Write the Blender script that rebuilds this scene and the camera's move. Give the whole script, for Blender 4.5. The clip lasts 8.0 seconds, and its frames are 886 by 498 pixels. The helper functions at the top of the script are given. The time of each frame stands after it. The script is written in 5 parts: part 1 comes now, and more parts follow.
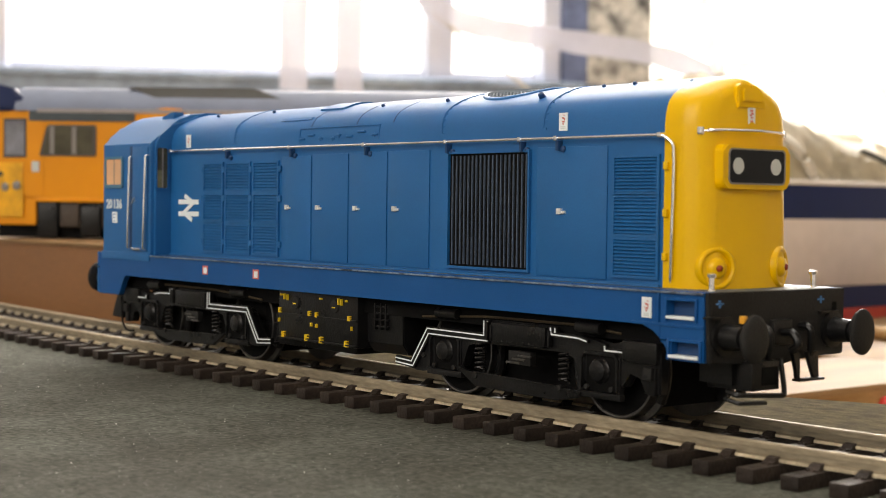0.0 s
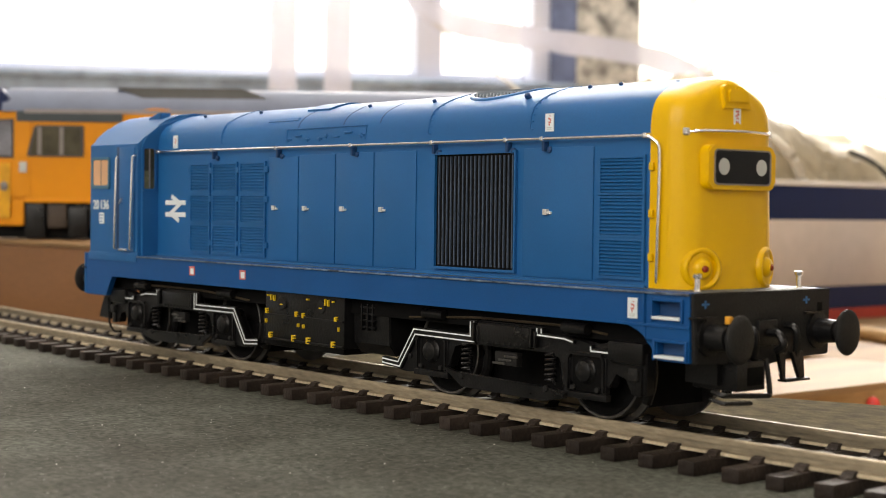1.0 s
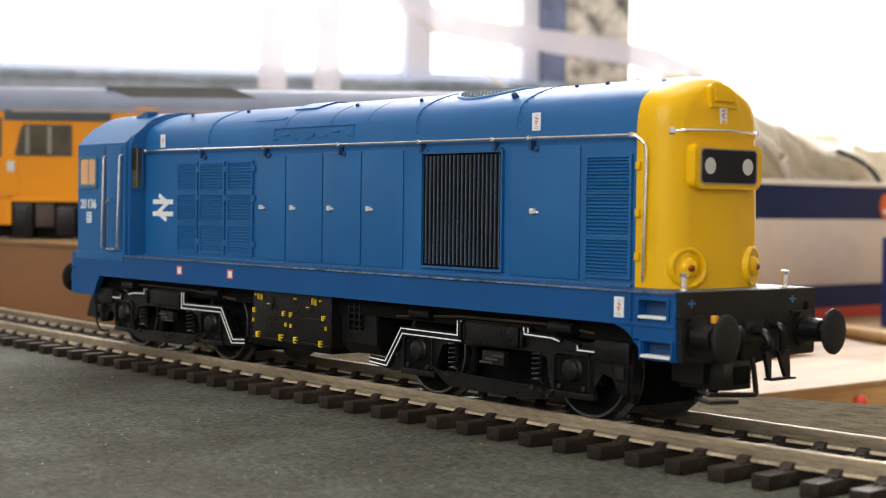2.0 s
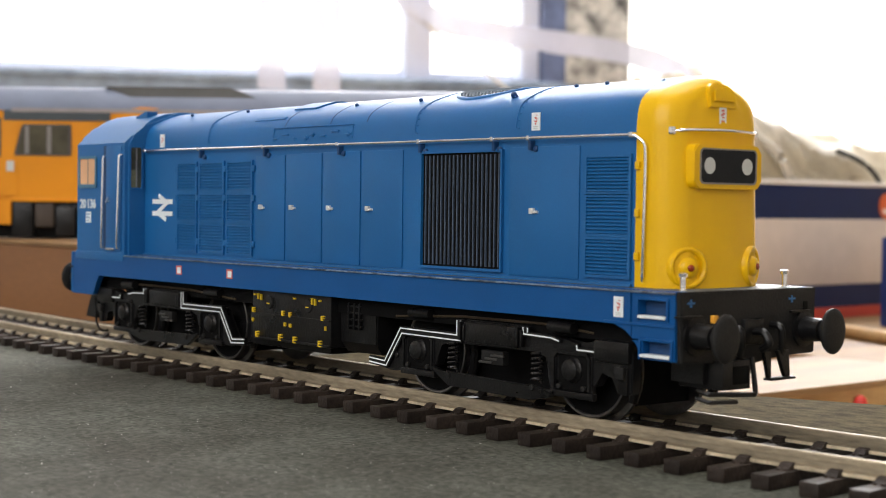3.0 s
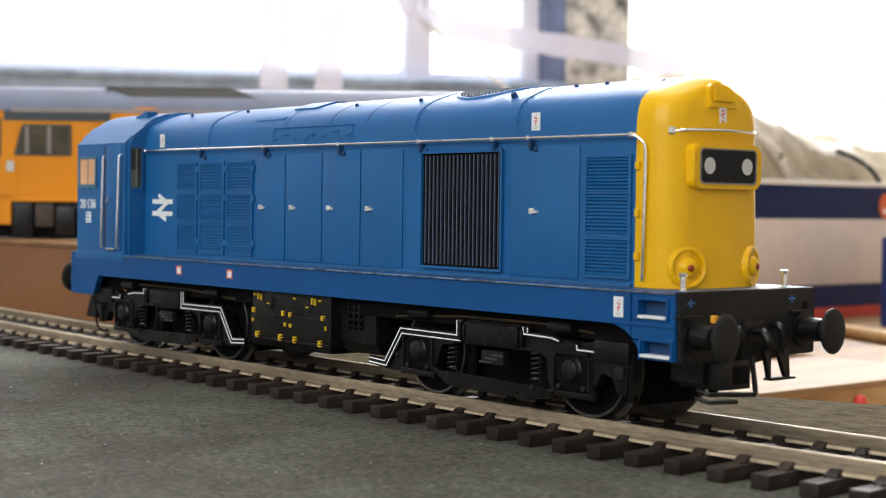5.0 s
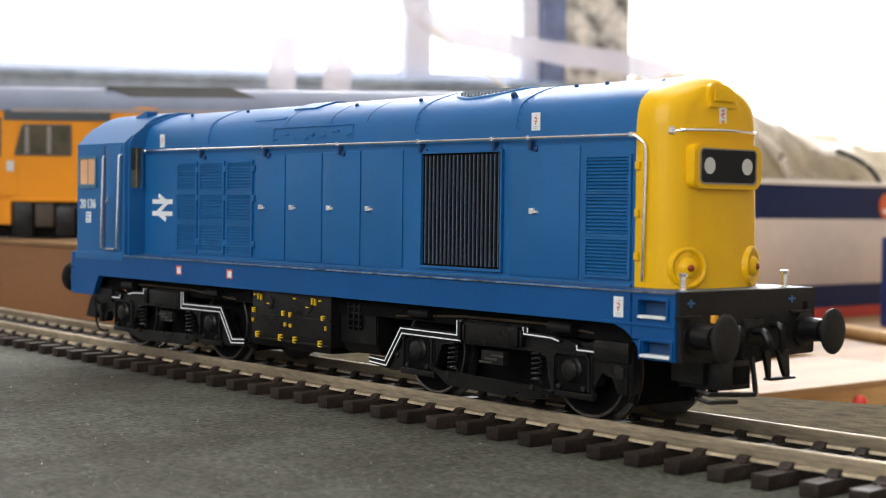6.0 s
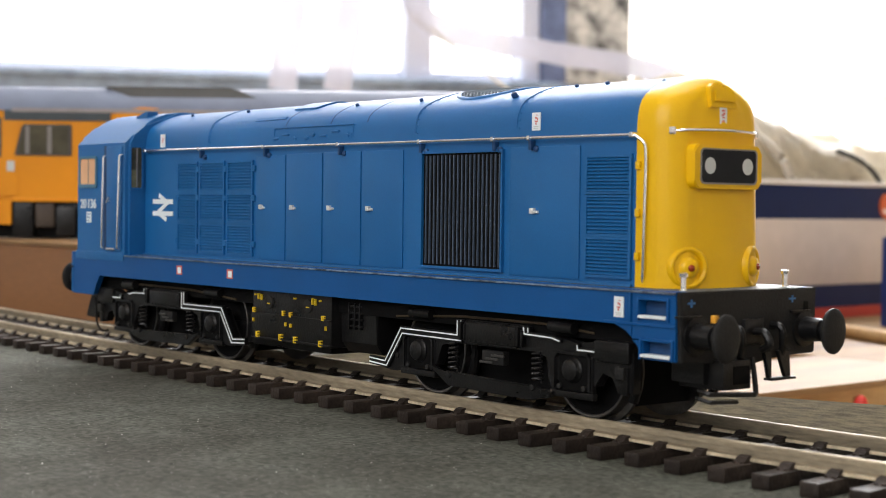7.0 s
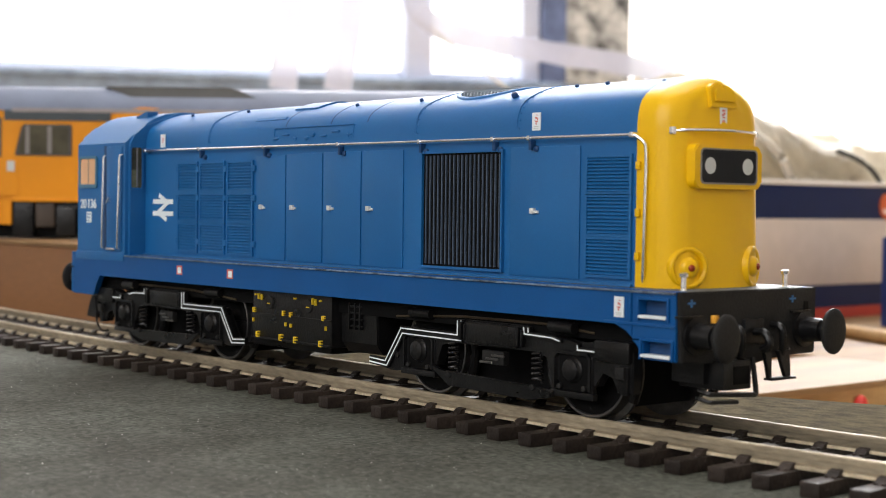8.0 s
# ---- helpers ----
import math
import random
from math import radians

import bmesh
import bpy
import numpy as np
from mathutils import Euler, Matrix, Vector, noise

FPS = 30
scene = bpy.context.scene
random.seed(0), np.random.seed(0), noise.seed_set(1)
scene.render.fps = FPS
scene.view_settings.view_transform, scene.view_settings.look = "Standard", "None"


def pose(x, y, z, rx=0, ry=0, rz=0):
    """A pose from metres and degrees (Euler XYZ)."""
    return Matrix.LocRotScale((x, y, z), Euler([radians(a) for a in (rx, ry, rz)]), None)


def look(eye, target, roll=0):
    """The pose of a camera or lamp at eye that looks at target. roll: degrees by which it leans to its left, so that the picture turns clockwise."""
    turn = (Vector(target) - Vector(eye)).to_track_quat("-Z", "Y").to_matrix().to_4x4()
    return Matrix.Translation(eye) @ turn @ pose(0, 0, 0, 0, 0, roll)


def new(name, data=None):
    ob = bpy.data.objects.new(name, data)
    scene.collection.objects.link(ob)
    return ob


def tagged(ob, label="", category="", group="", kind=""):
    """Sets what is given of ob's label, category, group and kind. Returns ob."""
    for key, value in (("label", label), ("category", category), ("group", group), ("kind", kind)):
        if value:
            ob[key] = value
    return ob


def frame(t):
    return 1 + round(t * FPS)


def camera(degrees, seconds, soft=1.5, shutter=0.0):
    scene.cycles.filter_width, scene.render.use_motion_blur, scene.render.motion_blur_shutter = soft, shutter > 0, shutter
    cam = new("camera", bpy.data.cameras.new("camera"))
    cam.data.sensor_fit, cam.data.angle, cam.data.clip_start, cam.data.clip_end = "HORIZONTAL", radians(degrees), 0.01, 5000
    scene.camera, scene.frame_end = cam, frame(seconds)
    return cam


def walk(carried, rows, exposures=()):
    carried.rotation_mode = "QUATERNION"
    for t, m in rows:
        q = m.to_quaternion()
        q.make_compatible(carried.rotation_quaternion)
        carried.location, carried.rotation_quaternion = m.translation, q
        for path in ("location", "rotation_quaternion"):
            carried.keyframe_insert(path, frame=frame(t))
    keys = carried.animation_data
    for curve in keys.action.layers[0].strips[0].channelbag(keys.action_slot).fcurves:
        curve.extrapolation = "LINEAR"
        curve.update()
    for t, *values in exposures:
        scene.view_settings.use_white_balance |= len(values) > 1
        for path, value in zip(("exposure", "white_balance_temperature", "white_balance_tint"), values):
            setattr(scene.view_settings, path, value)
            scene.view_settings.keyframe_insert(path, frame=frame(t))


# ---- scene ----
# The camera stands low beside a small-scale railway layout and is nudged sideways once.
cam = camera(32.98, 8.0, soft=0.6)
cam.data.dof.use_dof = True
cam.data.dof.focus_distance = 0.24
cam.data.dof.aperture_fstop = 45.0

YAW, PITCH, ROLL = 2.4418, -0.0287, 0.69
EYE = (0.21266, -0.16081, 0.03399)
# seconds, share of the sideways nudge still to come, small downward dip
NUDGE = [(0.0, 1.0, 0.0), (0.3, 1.0, 0.3), (0.5, 1.0, 1.0), (0.7, 0.985, 1.0), (0.8, 0.94, 1.0), (0.9, 0.57, 1.0),
         (1.0, 0.5, 1.0), (1.1, 0.49, 1.0), (1.3, 0.39, 1.0), (1.5, 0.31, 0.9), (1.6, 0.2, 0.8), (1.7, 0.05, 0.5),
         (2.8, 0.0, 0.0), (4.0, 0.0, 0.0), (6.2, 0.0, 0.0), (7.0, 0.015, 0.0), (8.0, 0.02, 0.0)]


def camera_row(t, s, dip):
    yaw = YAW + 0.01375 * s
    pitch = PITCH + 0.00055 * dip
    eye = Vector(EYE) - Vector((0.6438, 0.7651, 0)) * 0.00098 * s
    way = Vector((math.cos(pitch) * math.cos(yaw), math.cos(pitch) * math.sin(yaw), math.sin(pitch)))
    return (t, look(eye, eye + way, ROLL))


walk(cam, [camera_row(*n) for n in NUDGE],
     exposures=[(0.0, 0.0, 7430, 12), (1.0, 0.0, 7360, 12), (1.7, 0.0, 7000, 12), (2.8, 0.04, 6720, 12), (4.0, 0.05, 6560, 12), (8.0, 0.05, 6620, 12)])

# ---- world and light ----
world = bpy.data.worlds.new("sky")
scene.world = world
world.use_nodes = True
sky = world.node_tree.nodes.new("ShaderNodeTexSky")
sky.sky_type, sky.sun_disc = "NISHITA", False
sky.sun_elevation, sky.sun_rotation = radians(38), radians(60)
world.node_tree.nodes["Background"].inputs["Strength"].default_value = 0.12
world.node_tree.links.new(sky.outputs[0], world.node_tree.nodes["Background"].inputs["Color"])


def area_lamp(name, eye, target, sx, sy, power, colour):
    data = bpy.data.lights.new(name, "AREA")
    data.shape, data.size, data.size_y, data.energy, data.color = "RECTANGLE", sx, sy, power, colour
    ob = new(name, data)
    ob.matrix_world = look(eye, target)
    return ob


# daylight in the opening of the window that faces the layout's front, and in the one behind it
area_lamp("window_light_front", (0.55, -1.92, 1.0), (0.0, 0.0, 0.05), 2.2, 1.1, 31, (1.0, 0.97, 0.93))
area_lamp("window_light_back", (-1.0, 1.24, 0.90), (0.0, 0.0, 0.05), 1.15, 1.05, 50, (0.95, 0.97, 1.0))

# added top light over the bench, set in an unseen roof window
area_lamp("added_top_light", (-0.25, 0.35, 1.58), (-0.2, 0.3, 0.0), 1.3, 1.0, 11.0, (0.96, 0.98, 1.0))


# ---- materials ----
def material(name, colour, rough=0.5, metal=0.0, vary=0.12, scale=120.0, fine=2500.0, bump=0.15, second=None, coat=0.0, stretch=(1, 1, 1), spec=0.5, island=0.0):
    m = bpy.data.materials.new(name)
    m.use_nodes = True
    nt = m.node_tree
    n, l = nt.nodes, nt.links
    b = n["Principled BSDF"]
    b.inputs["Metallic"].default_value = metal
    b.inputs["Coat Weight"].default_value = coat
    b.inputs["Coat Roughness"].default_value = 0.25
    b.inputs["Specular IOR Level"].default_value = spec
    tc = n.new("ShaderNodeTexCoord")
    mp = n.new("ShaderNodeMapping")
    mp.inputs["Scale"].default_value = stretch
    l.new(tc.outputs["Object"], mp.inputs["Vector"])
    big, small = n.new("ShaderNodeTexNoise"), n.new("ShaderNodeTexNoise")
    for t, s, d in ((big, scale, 5), (small, fine, 3)):
        t.inputs["Scale"].default_value, t.inputs["Detail"].default_value = s, d
        l.new(mp.outputs["Vector"], t.inputs["Vector"])
    dark = [c * (1 - vary) for c in colour]
    lite = second or [min(1, c * (1 + vary)) for c in colour]
    r1 = n.new("ShaderNodeValToRGB")
    r1.color_ramp.elements[0].position, r1.color_ramp.elements[1].position = 0.32, 0.7
    r1.color_ramp.elements[0].color, r1.color_ramp.elements[1].color = (*dark, 1), (*lite, 1)
    l.new(big.outputs["Fac"], r1.inputs["Fac"])
    mx = n.new("ShaderNodeMix")
    mx.data_type, mx.blend_type = "RGBA", "OVERLAY"
    mx.inputs["Factor"].default_value = min(0.6, vary * 1.6)
    l.new(r1.outputs["Color"], mx.inputs["A"])
    l.new(small.outputs["Fac"], mx.inputs["B"])
    out = mx.outputs["Result"]
    if island:
        info, add = n.new("ShaderNodeObjectInfo"), n.new("ShaderNodeHueSaturation")
        mr = n.new("ShaderNodeMapRange")
        mr.inputs["To Min"].default_value, mr.inputs["To Max"].default_value = 1 - island, 1 + island
        l.new(info.outputs["Random"], mr.inputs["Value"])
        l.new(mr.outputs["Result"], add.inputs["Value"])
        l.new(out, add.inputs["Color"])
        out = add.outputs["Color"]
    l.new(out, b.inputs["Base Color"])
    rr = n.new("ShaderNodeMapRange")
    rr.inputs["To Min"].default_value, rr.inputs["To Max"].default_value = max(0.02, rough - 0.08), min(1, rough + 0.08)
    l.new(big.outputs["Fac"], rr.inputs["Value"])
    l.new(rr.outputs["Result"], b.inputs["Roughness"])
    if bump:
        bp = n.new("ShaderNodeBump")
        bp.inputs["Strength"].default_value, bp.inputs["Distance"].default_value = bump, 0.0002
        l.new(small.outputs["Fac"], bp.inputs["Height"])
        l.new(bp.outputs["Normal"], b.inputs["Normal"])
    return m


def wood(name, dark, lite, stretch, rough=0.6, scale=40.0):
    m = material(name, lite, rough, vary=0.1, scale=scale, fine=900, bump=0.2, stretch=stretch)
    nt = m.node_tree
    ramp = next(x for x in nt.nodes if x.type == "VALTORGB")
    ramp.color_ramp.elements[0].color = (*dark, 1)
    ramp.color_ramp.elements[1].color = (*lite, 1)
    return m


def glass(name, colour, rough=0.05, see=0.7):
    m = bpy.data.materials.new(name)
    m.use_nodes = True
    b = m.node_tree.nodes["Principled BSDF"]
    b.inputs["Base Color"].default_value = (*colour, 1)
    b.inputs["Roughness"].default_value = rough
    b.inputs["Transmission Weight"].default_value = see
    b.inputs["IOR"].default_value = 1.3
    return m


def glow(name, colour, strength):
    m = bpy.data.materials.new(name)
    m.use_nodes = True
    b = m.node_tree.nodes["Principled BSDF"]
    b.inputs["Base Color"].default_value = (*colour, 1)
    b.inputs["Emission Color"].default_value = (*colour, 1)
    b.inputs["Emission Strength"].default_value = strength
    return m


BLUE = material("rail_blue_paint", (0.0035, 0.112, 0.325), 0.46, vary=0.09, scale=60, fine=4000, bump=0.08, spec=0.5)
SILL_BLUE = material("deep_blue_moulding", (0.002, 0.076, 0.262), 0.36, vary=0.08, scale=70, fine=4000, bump=0.06, spec=0.32)
FRAME_BLUE = material("pale_blue_rim", (0.055, 0.17, 0.27), 0.35, vary=0.08)
# deeper blue of joints, bolts and brackets; in recesses it stands for shade
BLUE_DEEP = material("deep_blue_and_recess_shade", (0.005, 0.045, 0.14), 0.5, vary=0.05)
YELLOW = material("warning_yellow_paint", (0.80, 0.47, 0.004), 0.33, vary=0.04, scale=50, fine=4000, bump=0.04, spec=0.35)
BLACK = material("satin_black_underframe", (0.0065, 0.0066, 0.0072), 0.3, vary=0.35, scale=200, bump=0.3, spec=0.32)
BEAM_BLACK = material("dusty_black_beam", (0.012, 0.012, 0.012), 0.6, vary=0.35, scale=150, bump=0.3, spec=0.3)
# near-black; also stands for shade in gaps, holes and recesses
DARK = material("near_black_and_shade", (0.0035, 0.0035, 0.0037), 0.7, vary=0.2, spec=0.1)
STEEL = material("bright_wire", (0.84, 0.86, 0.90), 0.14, 0.92, vary=0.05, bump=0)
SILVER = material("silver_paint", (0.75, 0.75, 0.74), 0.35, 0.4, vary=0.05)
WHITE = material("white_print", (0.76, 0.82, 0.85), 0.5, vary=0.03, bump=0)
FADED_RED = material("faded_red_print", (0.62, 0.16, 0.14), 0.5, vary=0.1, bump=0)
RED = material("red_print", (0.6, 0.04, 0.03), 0.5, vary=0.05, bump=0)
LENS_RED = material("red_lens", (0.26, 0.03, 0.008), 0.15, vary=0.05, bump=0)
YELLOW_MARK = material("yellow_print", (0.75, 0.52, 0.02), 0.5, vary=0.1, bump=0)
BRASS = material("dull_brass_pipe", (0.10, 0.075, 0.045), 0.4, 0.6, vary=0.3)
COPPER = material("brown_wire", (0.16, 0.08, 0.03), 0.4)
GREY_BAR = material("grey_window_bar", (0.22, 0.2, 0.19), 0.5, vary=0.1)
GREY_DISC = material("pale_grey_disc", (0.55, 0.58, 0.57), 0.5, vary=0.04, bump=0)
ORANGE_PART = material("orange_tag", (0.65, 0.3, 0.02), 0.5)
BLUE_DOT = material("blue_socket", (0.03, 0.16, 0.4), 0.5)
WHEEL = material("blackened_tyre", (0.16, 0.155, 0.15), 0.3, 0.85, vary=0.2, scale=300)
RAIL = material("nickel_silver_rail", (0.34, 0.285, 0.20), 0.62, 0.45, vary=0.35, scale=90, fine=1800, stretch=(0.25, 1, 1))
RAIL_SIDE = material("dull_rail_web", (0.32, 0.272, 0.195), 0.45, 0.5, vary=0.35, scale=90, fine=1800, stretch=(0.25, 1, 1))
# cream, lighter than the rail: light caught by the foot is in the colour
RAIL_FOOT = material("rail_foot_with_caught_light", (0.60, 0.51, 0.36), 0.5, 0.3, vary=0.35, scale=260, fine=2200)
SLEEPER = material("dark_brown_plastic", (0.027, 0.020, 0.0165), 0.5, vary=0.5, scale=300, fine=1500, bump=0.8, island=0.3, spec=0.26)
BLIND = material("peach_blind", (0.72, 0.42, 0.24), 0.6, vary=0.08, scale=120)
# strong mottling of this pane's colour stands for a pale reflection
PALE_PANE = material("grey_pane_painted_reflection", (0.15, 0.155, 0.18), 0.15, vary=0.6, scale=70)
OLIVE_LIGHT = material("olive_window_light", (0.17, 0.16, 0.085), 0.2, vary=0.3, scale=300)
CAB_DARK = material("olive_cab_glass", (0.06, 0.054, 0.03), 0.15, vary=0.4, scale=200)


def board_material():
    """Grey emulsion on chipboard: brushed grain, blotches and pale specks."""
    m = bpy.data.materials.new("painted_track_board")
    m.use_nodes = True
    n, l = m.node_tree.nodes, m.node_tree.links
    b = n["Principled BSDF"]
    b.inputs["Specular IOR Level"].default_value = 0.1
    b.inputs["Roughness"].default_value = 0.88
    tc, mp = n.new("ShaderNodeTexCoord"), n.new("ShaderNodeMapping")
    mp.vector_type = "TEXTURE"
    mp.inputs["Scale"].default_value = (2.1, 1.0, 1.0)
    mp.inputs["Rotation"].default_value = (0, 0, radians(48))
    l.new(tc.outputs["Object"], mp.inputs["Vector"])

    def noise_ramp(scale, detail, a, b2, ca, cb, vec):
        t, r = n.new("ShaderNodeTexNoise"), n.new("ShaderNodeValToRGB")
        t.inputs["Scale"].default_value, t.inputs["Detail"].default_value, t.inputs["Roughness"].default_value = scale, detail, 0.65
        l.new(vec, t.inputs["Vector"])
        l.new(t.outputs["Fac"], r.inputs["Fac"])
        r.color_ramp.elements[0].position, r.color_ramp.elements[1].position = a, b2
        r.color_ramp.elements[0].color, r.color_ramp.elements[1].color = (*ca, 1), (*cb, 1)
        return t, r

    def mix(kind, fac, a, b2):
        x = n.new("ShaderNodeMix")
        x.data_type, x.blend_type = "RGBA", kind
        if isinstance(fac, float):
            x.inputs["Factor"].default_value = fac
        else:
            l.new(fac, x.inputs["Factor"])
        l.new(a, x.inputs["A"])
        l.new(b2, x.inputs["B"])
        return x.outputs["Result"]

    grain, g = noise_ramp(2100, 6, 0.37, 0.66, (0.034, 0.036, 0.030), (0.138, 0.144, 0.123), mp.outputs["Vector"])
    _, blot = noise_ramp(46, 5, 0.34, 0.7, (0.70, 0.66, 0.64), (1.2, 1.22, 1.2), tc.outputs["Object"])
    base = mix("MULTIPLY", 1.0, g.outputs["Color"], blot.outputs["Color"])
    _, speck = noise_ramp(2300, 1, 0.735, 0.76, (0, 0, 0), (1, 1, 1), tc.outputs["Object"])
    _, pale = noise_ramp(1, 0, 0.0, 0.01, (0.42, 0.42, 0.40), (0.42, 0.42, 0.40), tc.outputs["Object"])
    l.new(mix("MIX", speck.outputs["Color"], base, pale.outputs["Color"]), b.inputs["Base Color"])
    bp = n.new("ShaderNodeBump")
    bp.inputs["Strength"].default_value, bp.inputs["Distance"].default_value = 0.8, 0.00025
    l.new(grain.outputs["Fac"], bp.inputs["Height"])
    l.new(bp.outputs["Normal"], b.inputs["Normal"])
    return m


BOARD = board_material()
BROWN_WOOD = wood("brown_board_edge", (0.19, 0.083, 0.028), (0.27, 0.122, 0.048), (0.25, 1, 1), 0.5)
PALE_WOOD = wood("pale_pine", (0.18, 0.10, 0.04), (0.31, 0.19, 0.085), (1, 0.16, 1), 0.65, 60.0)
TAN_EDGE = wood("cut_pine_edge", (0.26, 0.14, 0.05), (0.50, 0.33, 0.15), (1, 0.4, 1.6), 0.7, 90.0)
ORANGE = material("orange_livery", (0.74, 0.275, 0.004), 0.45, vary=0.06, scale=40, spec=0.25)
ROOF_GREY = material("grey_loco_roof", (0.15, 0.18, 0.255), 0.55, vary=0.1)
ROOF_DARK = material("dark_roof_grille", (0.045, 0.045, 0.042), 0.7, vary=0.2)
NAVY = material("navy_card", (0.010, 0.021, 0.082), 0.4, vary=0.06, bump=0.03, spec=0.2)
CARD_WHITE = material("warm_white_card", (0.68, 0.60, 0.54), 0.4, vary=0.04, bump=0.03)
CARD_RED = material("red_card_stripe", (0.50, 0.045, 0.03), 0.4, vary=0.05, bump=0.03)
CARD_PALE = material("pale_card_rim", (0.85, 0.84, 0.83), 0.4, vary=0.03, bump=0)
WALL = material("cream_wall", (0.72, 0.69, 0.64), 0.85, vary=0.05, scale=6, fine=80)
SILL = material("slate_sill_wall", (0.29, 0.38, 0.51), 0.5, vary=0.3, scale=9, fine=60)
FRAME = material("white_window_frame", (0.60, 0.63, 0.74), 0.4, vary=0.04, scale=10, fine=100)
STONE = material("mottled_stone_pier", (0.30, 0.30, 0.29), 0.8, vary=0.7, scale=52, fine=200, second=(0.70, 0.68, 0.62))
NAVY_CLOTH = material("dark_blue_pier_strip", (0.12, 0.155, 0.27), 0.7, vary=0.35, scale=40)
SKY_DIM = glow("added_roof_glow", (0.95, 0.98, 1.0), 0.8)
SKY = glow("overcast_sky", (1.0, 0.99, 0.97), 1.6)


# ---- mesh helpers, in millimetres ----
MM = 0.001
ORIGIN = {}


def thing(name, x, y, z, label, category, group="", kind=""):
    ob = new(name)
    ob.empty_display_size = 0.005
    ob.location = (x * MM, y * MM, z * MM)
    ORIGIN[ob] = Vector((x, y, z))
    return tagged(ob, label, category, group, kind)


def mesh_of(name, bm, mat, org=(0, 0, 0), smooth=35):
    bmesh.ops.recalc_face_normals(bm, faces=bm.faces)
    bmesh.ops.translate(bm, verts=bm.verts, vec=-Vector(org))
    bmesh.ops.scale(bm, verts=bm.verts, vec=(MM, MM, MM))
    for f in bm.faces:
        f.smooth = True
    for e in bm.edges:
        e.smooth = len(e.link_faces) == 2 and e.calc_face_angle(0) < radians(smooth)
    me = bpy.data.meshes.new(name)
    bm.to_mesh(me)
    bm.free()
    me.materials.append(mat)
    return me


def part(name, bm, mat, parent, label=""):
    ob = new(name, mesh_of(name, bm, mat, ORIGIN[parent]))
    ob.parent = parent
    ORIGIN[ob] = ORIGIN[parent]
    return tagged(ob, label)


def single(name, bm, mat, org, label, category="", group="", kind=""):
    ob = new(name, mesh_of(name, bm, mat, org))
    ob.location = Vector(org) * MM
    ORIGIN[ob] = Vector(org)
    return tagged(ob, label, category, group, kind)


def add_box(bm, x0, x1, y0, y1, z0, z1, bevel=0.0):
    vs = [bm.verts.new((x, y, z)) for x in (x0, x1) for y in (y0, y1) for z in (z0, z1)]
    fs = [bm.faces.new([vs[i] for i in q]) for q in ((0, 1, 3, 2), (4, 6, 7, 5), (0, 4, 5, 1), (2, 3, 7, 6), (0, 2, 6, 4), (1, 5, 7, 3))]
    if bevel:
        es = list({e for f in fs for e in f.edges})
        bmesh.ops.bevel(bm, geom=es, offset=bevel, segments=2, affect="EDGES", profile=0.6)
    return bm


def box(*a, **k):
    return add_box(bmesh.new(), *a, **k)


def add_prism(bm, poly, a, b, axis="x", bevel=0.0):
    """A flat outline pushed along an axis from a to b. Outline: (y, z) for x, (x, z) for y, (x, y) for z."""
    def at(u, v, w):
        return {"x": (w, u, v), "y": (u, w, v), "z": (u, v, w)}[axis]
    lo = [bm.verts.new(at(u, v, a)) for u, v in poly]
    hi = [bm.verts.new(at(u, v, b)) for u, v in poly]
    k = len(poly)
    fs = [bm.faces.new(lo), bm.faces.new(hi)]
    fs += [bm.faces.new((lo[i], lo[(i + 1) % k], hi[(i + 1) % k], hi[i])) for i in range(k)]
    if bevel:
        bmesh.ops.bevel(bm, geom=list({e for f in fs[:2] for e in f.edges}), offset=bevel, segments=2, affect="EDGES")
    return bm


def prism(*a, **k):
    return add_prism(bmesh.new(), *a, **k)


def add_lathe(bm, p0, way, rings, seg=20):
    """Rings of (distance along way, radius) round an axis from p0."""
    p0, way = Vector(p0), Vector(way).normalized()
    u = way.orthogonal().normalized()
    v = way.cross(u)
    rows = []
    for d, r in rings:
        rows.append([bm.verts.new(p0 + way * d + (u * math.cos(a) + v * math.sin(a)) * max(r, 0.001)) for a in (2 * math.pi * i / seg for i in range(seg))])
    for a, b in zip(rows, rows[1:]):
        for i in range(seg):
            bm.faces.new((a[i], a[(i + 1) % seg], b[(i + 1) % seg], b[i]))
    bm.faces.new(rows[0])
    bm.faces.new(rows[-1])
    return bm


def round_rect(u0, u1, v0, v1, r, steps=5):
    """A rectangle's outline with round corners."""
    out = []
    for cu, cv, a0 in ((u1 - r, v1 - r, 0), (u0 + r, v1 - r, 90), (u0 + r, v0 + r, 180), (u1 - r, v0 + r, 270)):
        for i in range(steps + 1):
            a = radians(a0 + 90 * i / steps)
            out.append((cu + r * math.cos(a), cv + r * math.sin(a)))
    return out


def add_ring_frame(bm, outer, inner, a, b, axis="x"):
    """A frame between two outlines with the same number of points, from a to b along an axis."""
    def at(u, v, w):
        return {"x": (w, u, v), "y": (u, w, v), "z": (u, v, w)}[axis]
    loops = [[bm.verts.new(at(u, v, w)) for u, v in o] for o, w in ((outer, a), (outer, b), (inner, b), (inner, a))]
    k = len(outer)
    for p, q in zip(loops, loops[1:] + loops[:1]):
        for i in range(k):
            bm.faces.new((p[i], p[(i + 1) % k], q[(i + 1) % k], q[i]))
    return bm


def lathe(*a, **k):
    return add_lathe(bmesh.new(), *a, **k)


